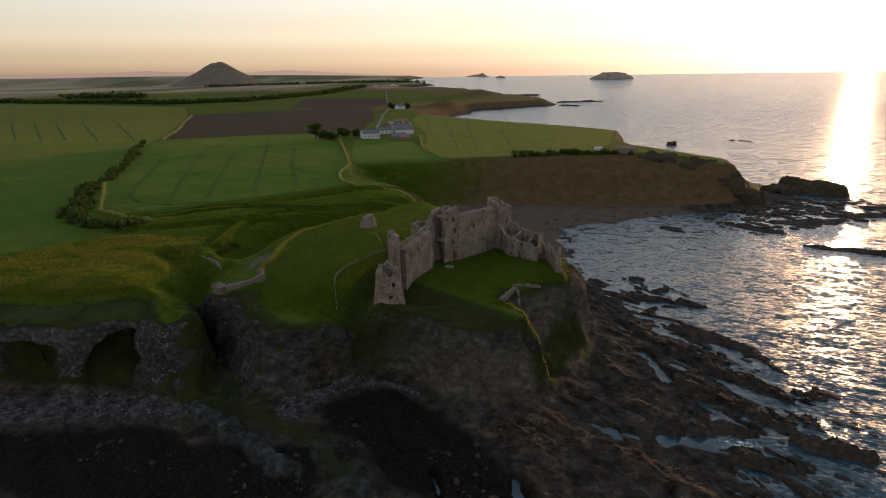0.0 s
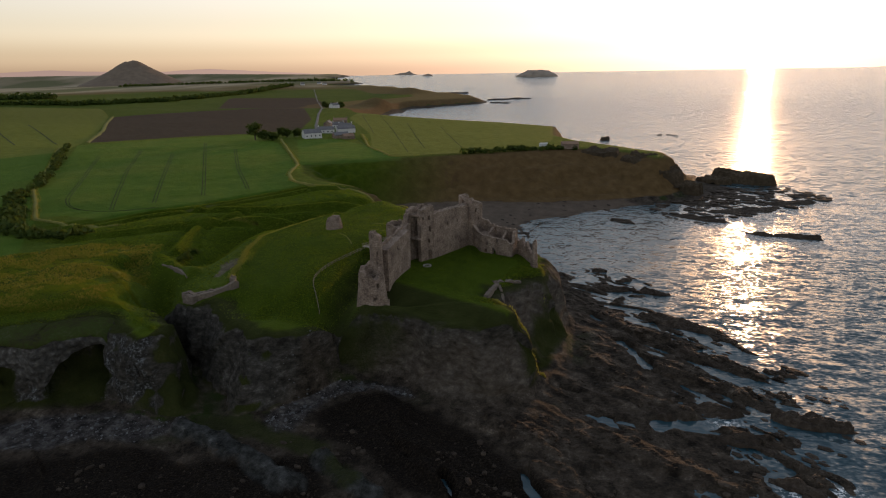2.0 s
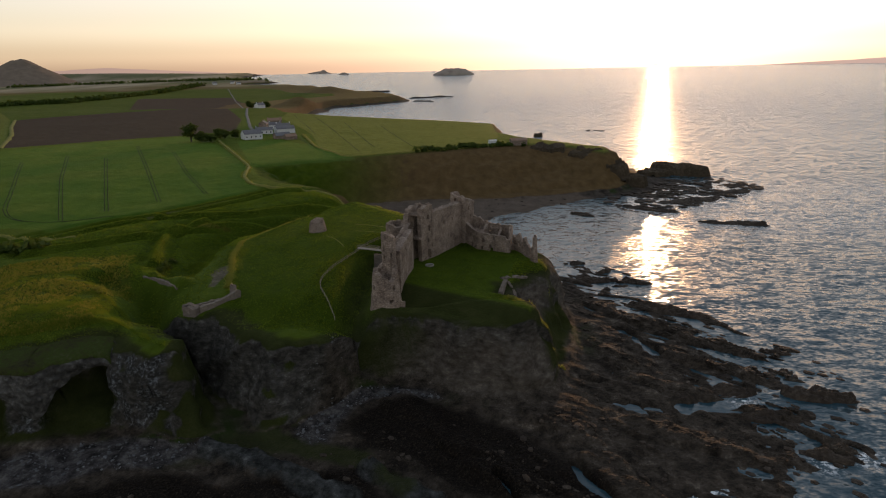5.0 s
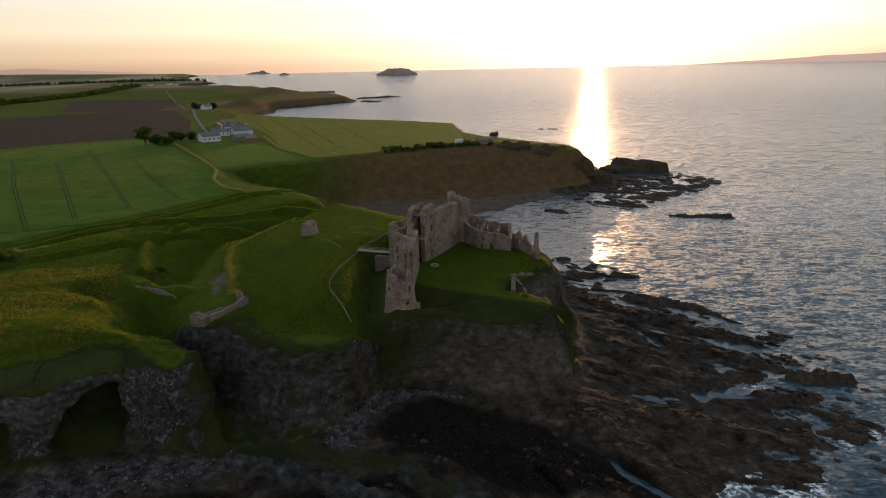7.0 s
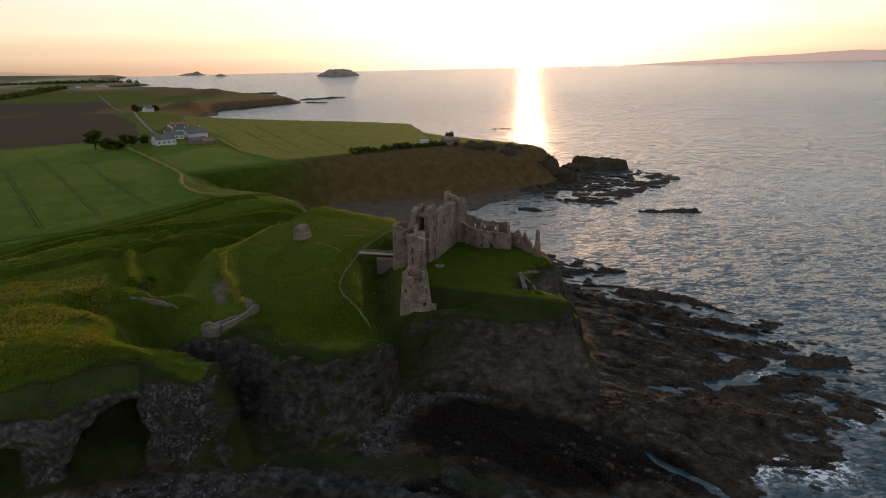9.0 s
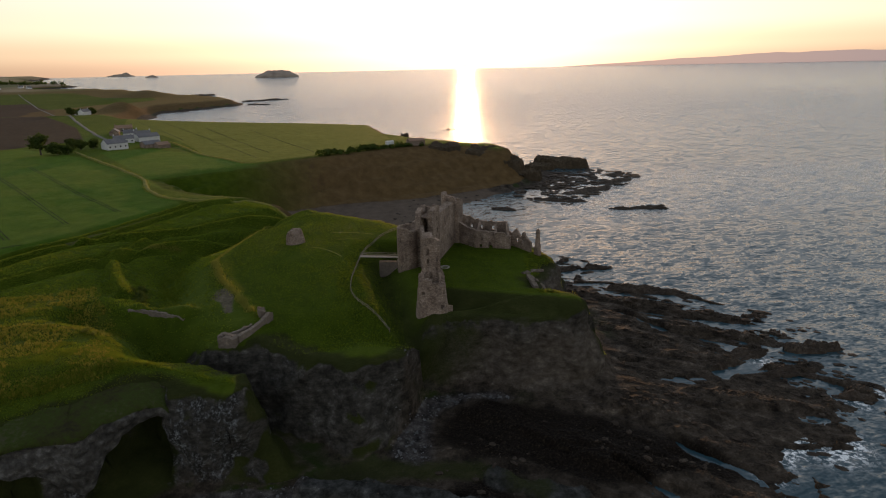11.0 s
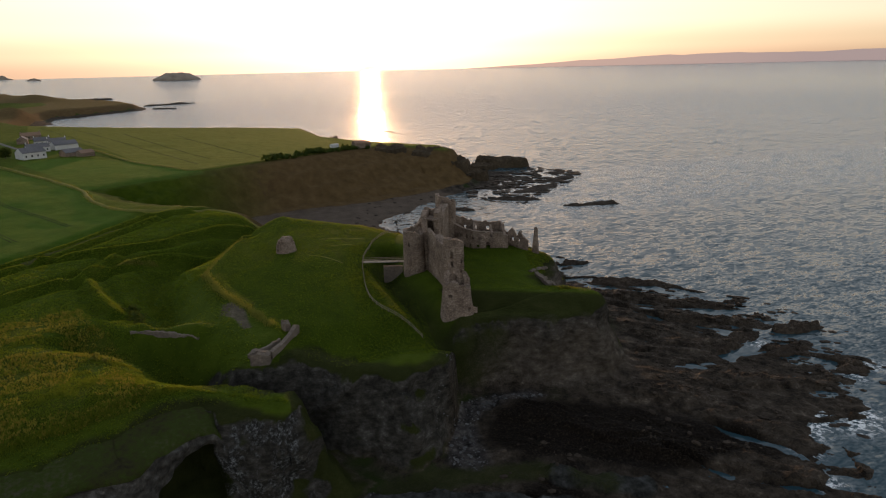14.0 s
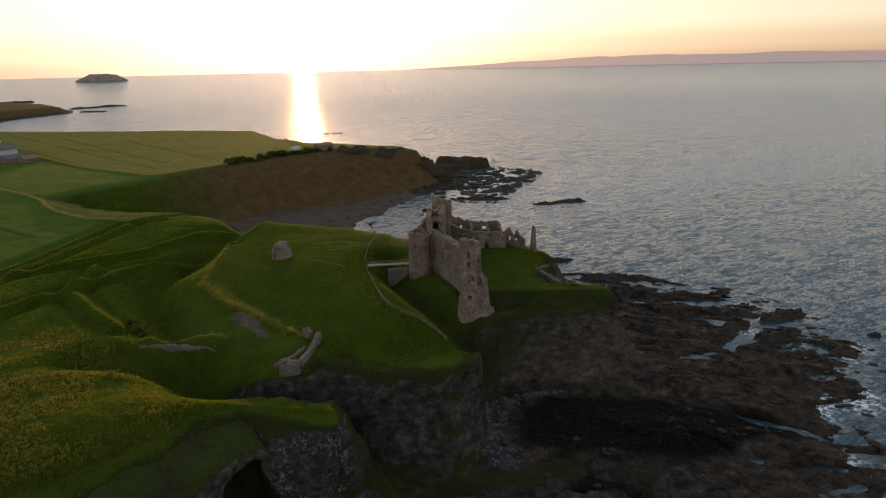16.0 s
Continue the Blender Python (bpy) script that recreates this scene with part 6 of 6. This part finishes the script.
# ---------------------------------------------------------------- sea rocks
M_CRAG = speckled("brown_crag_rock", [(0.3, (0.022, 0.016, 0.010)), (0.5, (0.055, 0.040, 0.025)), (0.72, (0.11, 0.082, 0.055))], 0.5, 9, 0.9, 0.1, 1.0, 0.8)
def sea_rock(x, y, length, width, h, rz, seed, label, base=-0.8, group="shore rocks", name="sea_rock", res=30, calm=1.0):
    """A low rock of tilted beds, rough on top, steep at one side."""
    nx, ny = res, max(8, int(res * 0.6))
    v, f = [], []
    for j in range(ny + 1):
        for i in range(nx + 1):
            a, b = i / nx * 2 - 1, j / ny * 2 - 1
            px, py = a * length / 2, b * width / 2
            n1 = noise.fractal((px / (length * 0.28) + seed, py / (width * 0.35), seed * 1.7), 1.0, 2.0, 4)
            n2 = noise.noise((px * 0.35, py * 1.3 + seed, 3)) + 0.6 * noise.noise((px * 0.9, py * 2.2, seed))
            edge = 1 - (a * a) ** 1.1 - (b * b) ** 1.1 + 0.35 * n1
            top = max(0.0, min(1.0, edge * 2.6))
            n3 = noise.noise((px * 1.1 + seed, py * 1.1, 7)) + 0.5 * noise.noise((px * 2.3, py * 2.3 + seed, 7))
            z = base + (h - base) * top * (0.55 + 0.2 * (1 - calm) + calm * (0.34 * n1 + 0.16 * n2 + 0.14 * b)) + 0.28 * n3 * top
            v.append((px + 0.25 * n2, py + 0.2 * n1, z))
    for j in range(ny):
        for i in range(nx):
            k = j * (nx + 1) + i
            f.append((k, k + 1, k + nx + 2, k + nx + 1))
    me = mesh_from(name, v, f)
    me.materials.append(M_CRAG if name == "crag" else M_ROCK)
    ob = new(name, me)
    ob.matrix_basis = pose(x, y, 0, 0, 0, rz)
    return tagged(ob, label, "rock", group)


DARK = "dark wet rock standing in the sea"
ROCKS = [(83, 224, 30, 8, 2.8, -26), (109.5, 189.5, 10, 4, 1.8, -12), (109.5, 161.5, 19, 7, 3.0, -7), (91, 149.5, 19, 6, 2.4, -6), (57.5, 282, 8, 4, 2.0, 5),
         (63, 258, 21, 8, 2.4, 8), (78, 256, 17, 5, 2.0, -10), (68, 270, 10, 4, 1.8, 30), (99, 132.5, 12, 4, 2.2, -14), (85, 162.5, 18, 6, 2.2, 0),
         (106.5, 175.5, 4, 3, 1.5, 0), (73, 382, 18, 6, 1.8, -28), (92, 194, 24, 7, 3.0, -32), (68, 162, 17, 6, 2.4, -40), (121, 136.5, 4.5, 2.5, 1.5, -30),
         (156, 361, 38, 8, 2.0, -12), (172, 362, 8, 3, 1.4, 0), (118, 398, 40, 10, 2.0, -30), (150, 424, 50, 14, 1.8, 20), (185, 452, 40, 12, 1.8, 25), (200, 480, 26, 10, 1.6, 40)]
for k, (x, y, l, w, h, a) in enumerate(ROCKS):
    sea_rock(x, y, l, w, h, a, 3 + k, DARK, res=36 if l > 12 else 22)
sea_rock(172, 535, 52, 22, 13, -28, 41, "tall dark rock stack off the headland", -2, "crags", "crag", 44, 0.5)
sea_rock(150, 530, 30, 20, 7, -20, 42, "dark rock stack off the headland", -2, "crags", "crag", 36, 0.5)
sea_rock(60, 512, 40, 24, 32.5, 20, 43, "dark rounded rock knoll on the headland", 16, "crags", "crag", 40, 0.35)
sea_rock(92, 500, 42, 30, 31.5, -20, 48, "dark rounded rock end of the headland", 8, "crags", "crag", 44, 0.35)
sea_rock(108, 486, 28, 22, 23, -30, 49, "dark broken rock end of the headland", 6, "crags", "crag", 36, 0.5)
sea_rock(122, 478, 24, 18, 13, -30, 50, "dark broken rock end of the headland", -1, "crags", "crag", 36, 0.5)
sea_rock(72, 838, 13, 9, 7, 20, 45, "dark pointed rock off the headland", -2, "crags", "crag", 30)


def boulders(name, pts, sizes, material, label, category, seed, squash=0.6, sink=0.25, flat_sea=False, angular=True):
    """Loose stones of uneven shape lying on the ground, joined."""
    g = np.random.default_rng(seed)
    bm = bmesh.new()
    bmesh.ops.create_icosphere(bm, subdivisions=1 if angular else 2, radius=1.0)
    base = np.array([v.co[:] for v in bm.verts])
    tri = np.array([[v.index for v in f.verts] for f in bm.faces])
    bm.free()
    pts = np.asarray(pts, float)
    gz = terrain(pts[:, 0], pts[:, 1])[0]
    if flat_sea:
        gz = np.maximum(gz, -0.3)
    vs, fs = [], []
    for k, ((x, y), s) in enumerate(zip(pts, sizes)):
        d = base * (1 + 0.35 * np.array([noise.noise((p[0] * 1.3 + k, p[1] * 1.3, p[2] * 1.3)) for p in base]))[:, None]
        d = np.clip(d, -0.8, 0.75) * np.array([g.uniform(0.8, 1.5), g.uniform(0.6, 1.0), squash * g.uniform(0.6, 1.2)]) * s
        a = g.uniform(-0.9, -0.3) if flat_sea else g.uniform(0, 6.28)
        c, sn = math.cos(a), math.sin(a)
        vs.append(np.column_stack([x + d[:, 0] * c - d[:, 1] * sn, y + d[:, 0] * sn + d[:, 1] * c, gz[k] + d[:, 2] + s * sink * squash]))
        fs.append(tri + k * len(base))
    me = mesh_from(name, np.concatenate(vs), np.concatenate(fs))
    me.materials.append(material)
    return tagged(new(name, me), label, category, kind="stuff")


def scatter(poly, n, seed, keep=None, clump=0.0):
    g = np.random.default_rng(seed)
    p = np.array(poly, float)
    q = g.uniform(p.min(0), p.max(0), (n * 6, 2))
    q = q[sdf(poly, q[:, 0], q[:, 1]) > 0]
    if clump:
        q = q[vnoise(q[:, 0] / 7 + 5, q[:, 1] / 7) + 0.25 * g.random(len(q)) > clump]
    if keep is not None:
        q = q[keep(terrain(q[:, 0], q[:, 1])[0])]
    return q[:n]


M_SHINGLE = speckled("pale_beach_stone", [(0.3, (0.04, 0.040, 0.040)), (0.55, (0.10, 0.10, 0.10)), (0.75, (0.24, 0.24, 0.235))], 0.7, 6, 0.9, 0.2, 0.5, 0.1)
_g = np.random.default_rng(5)
for poly, n, seed in ((BEACH_A, 700, 61), (BEACH_B, 350, 62)):
    q = scatter(poly, n, seed)
    boulders("beach_stones", q, 0.12 + 0.45 * _g.uniform(0, 1, len(q)) ** 4, M_SHINGLE, "loose pale stones on the beach", "stones", seed)
q = scatter([(-50, 118), (-20, 132), (10, 140), (40, 150), (52, 210), (48, 245), (95, 215), (112, 170), (104, 134), (70, 114), (20, 100), (-110, 96)], 900, 63, lambda z: z > 0.1, 0.62)
boulders("shore_boulders", q, 0.2 + 0.9 * _g.uniform(0, 1, len(q)) ** 5, M_ROCK, "dark boulders and broken ledges on the shore", "rocks", 63)
q = scatter([(88, 424), (103, 398), (118, 385), (150, 410), (195, 440), (222, 482), (196, 520), (150, 500), (120, 455)], 300, 64)
boulders("reef_rocks", q, _g.uniform(0.8, 4.2, len(q)), M_ROCK, "dark broken reef awash in the sea", "rocks", 64, squash=0.28, sink=0.3, flat_sea=True)
q = scatter([(44, 245), (90, 215), (118, 190), (126, 160), (112, 128), (80, 108), (60, 104), (88, 140), (80, 190), (52, 235)], 170, 65)
boulders("reef_rocks", q, _g.uniform(0.4, 1.8, len(q)), M_ROCK, "dark rocks awash at the edge of the shore", "rocks", 65, squash=0.45, sink=0.2, flat_sea=True)
q = scatter([(10, 290), (24, 300), (40, 262), (60, 290), (30, 340), (24, 378), (50, 404), (90, 420), (60, 430), (-10, 412)], 45, 66)
boulders("reef_rocks", q, _g.uniform(0.4, 1.6, len(q)), M_ROCK, "small dark rocks in the shallow bay", "rocks", 66, squash=0.4, sink=0.1, flat_sea=True)


# ---------------------------------------------------------------- far hill and islands
def landform(name, x, y, rx, ry, z0, h, prof, rz, label, cat, seed, amp=0.12, material=None):
    n, m = 64, 20
    v, f = [(0, 0, h * prof(0.0))], []
    for j in range(1, m + 1):
        for i in range(n):
            a, u = 2 * math.pi * i / n, j / m
            q = u * (1 + amp * noise.noise((math.cos(a) * 1.6 + seed, math.sin(a) * 1.6, u)))
            z = h * prof(u) * (1 + amp * noise.fractal((math.cos(a) * u * 4 + seed, math.sin(a) * u * 4, 1), 1.0, 2.0, 4) * (1 - 0.5 * u))
            v.append((rx * q * math.cos(a), ry * q * math.sin(a), z if j < m else -25))
    for i in range(n):
        f.append((0, 1 + i, 1 + (i + 1) % n))
        for j in range(m - 1):
            a = 1 + j * n
            f.append((a + i, a + n + i, a + n + (i + 1) % n, a + (i + 1) % n))
    me = mesh_from(name, v, f, True)
    me.materials.append(material or M_FAR)
    ob = new(name, me)
    ob.matrix_basis = pose(x, y, z0, 0, 0, rz)
    return tagged(ob, label, cat, kind="structure")


landform("hill", -2635, 3357, 330, 330, 34, 146, lambda u: 1 - 3.75 * u * u if u < 0.12 else 0.946 * max(0.0, 1 - (u - 0.12) / 0.88) ** 1.12, 0, "steep conical hill far over the fields", "hill", 3, 0.10)
R_IS = 3440.0
AZ_IS = math.atan2(-280.5, 4285.0)
landform("island", R_IS * math.sin(AZ_IS), R_IS * math.cos(AZ_IS), 118, 70, 90 - R_IS * 0.01095 - 1, 34, lambda u: 1 - 0.10 * u if u < 0.45 else 0.955 * max(0.0, 1 - ((u - 0.45) / 0.55)) ** 0.75, 0, "flat-topped rocky island far out at sea, paled for haze", "island", 8, 0.18, M_ISLE)

for _az, _r, _w, _h in ((-0.274, 4700, 95, 16), (-0.268, 4690, 40, 26), (-0.2365, 3980, 38, 14)):
    landform("island", _r * math.sin(_az), _r * math.cos(_az), _w, 26, float(far_rise(np.array(float(_r)))) - 1, _h, lambda u: max(0.0, 1 - u ** 1.6), 0, "small dark islet low on the horizon", "island", 11 + _w, 0.25, M_ISLE)
for _x, _y, _l, _wd, _h, _a in ((-180, 1905, 150, 20, 5, 24), (-190, 1746, 70, 16, 4, -15), (-405, 2156, 110, 30, 7, 15), (-355, 1562, 60, 9, 2.5, 20), (156, 904, 34, 18, 1.8, -8)):
    _s = float(far_rise(np.array(math.hypot(_x, _y))))
    sea_rock(_x, _y, _l, _wd, _s + _h, _a, 60 + _l, "low dark reef off the far shore", _s - 2, "far reefs", "reef", 30)


# ---------------------------------------------------------------- hazy coast on the horizon, as a glowing backdrop
def horizon_coast(az0, az1, top, warm, cool, seed, label):
    """A low hazy coast on the horizon between two bearings, rising slowly at its first end. The haze is an emission
    colour.
    """
    m = bpy.data.materials.new("glowing_haze")
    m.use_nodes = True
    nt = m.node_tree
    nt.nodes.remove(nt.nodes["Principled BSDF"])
    # no lamp: the glow stands in for haze, warmer at the sun's end
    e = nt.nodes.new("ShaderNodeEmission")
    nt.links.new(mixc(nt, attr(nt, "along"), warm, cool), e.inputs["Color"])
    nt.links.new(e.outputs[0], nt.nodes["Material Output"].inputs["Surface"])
    n, r = 200, 4860.0
    v, f = [], []
    for i in range(n + 1):
        a = radians(az0 + (az1 - az0) * i / n)
        rise = float(smooth01(np.array(i / n * 3.0)))
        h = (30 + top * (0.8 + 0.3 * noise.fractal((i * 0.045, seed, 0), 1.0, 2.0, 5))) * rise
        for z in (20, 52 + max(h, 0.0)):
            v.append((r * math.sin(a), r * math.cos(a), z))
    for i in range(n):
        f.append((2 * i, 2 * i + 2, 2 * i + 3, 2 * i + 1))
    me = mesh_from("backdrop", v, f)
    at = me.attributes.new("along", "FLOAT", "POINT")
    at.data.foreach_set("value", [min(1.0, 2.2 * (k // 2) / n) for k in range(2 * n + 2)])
    me.materials.append(m)
    return tagged(new("backdrop", me), label, "distance", kind="structure")


horizon_coast(14, 92, 60, (0.190, 0.142, 0.112), (0.100, 0.090, 0.090), 3, "low coast along the sea horizon, its haze a glowing colour")
horizon_coast(-14, -75, 55, (0.150, 0.112, 0.090), (0.105, 0.082, 0.070), 8, "low hills beyond the farmland, their haze a glowing colour")
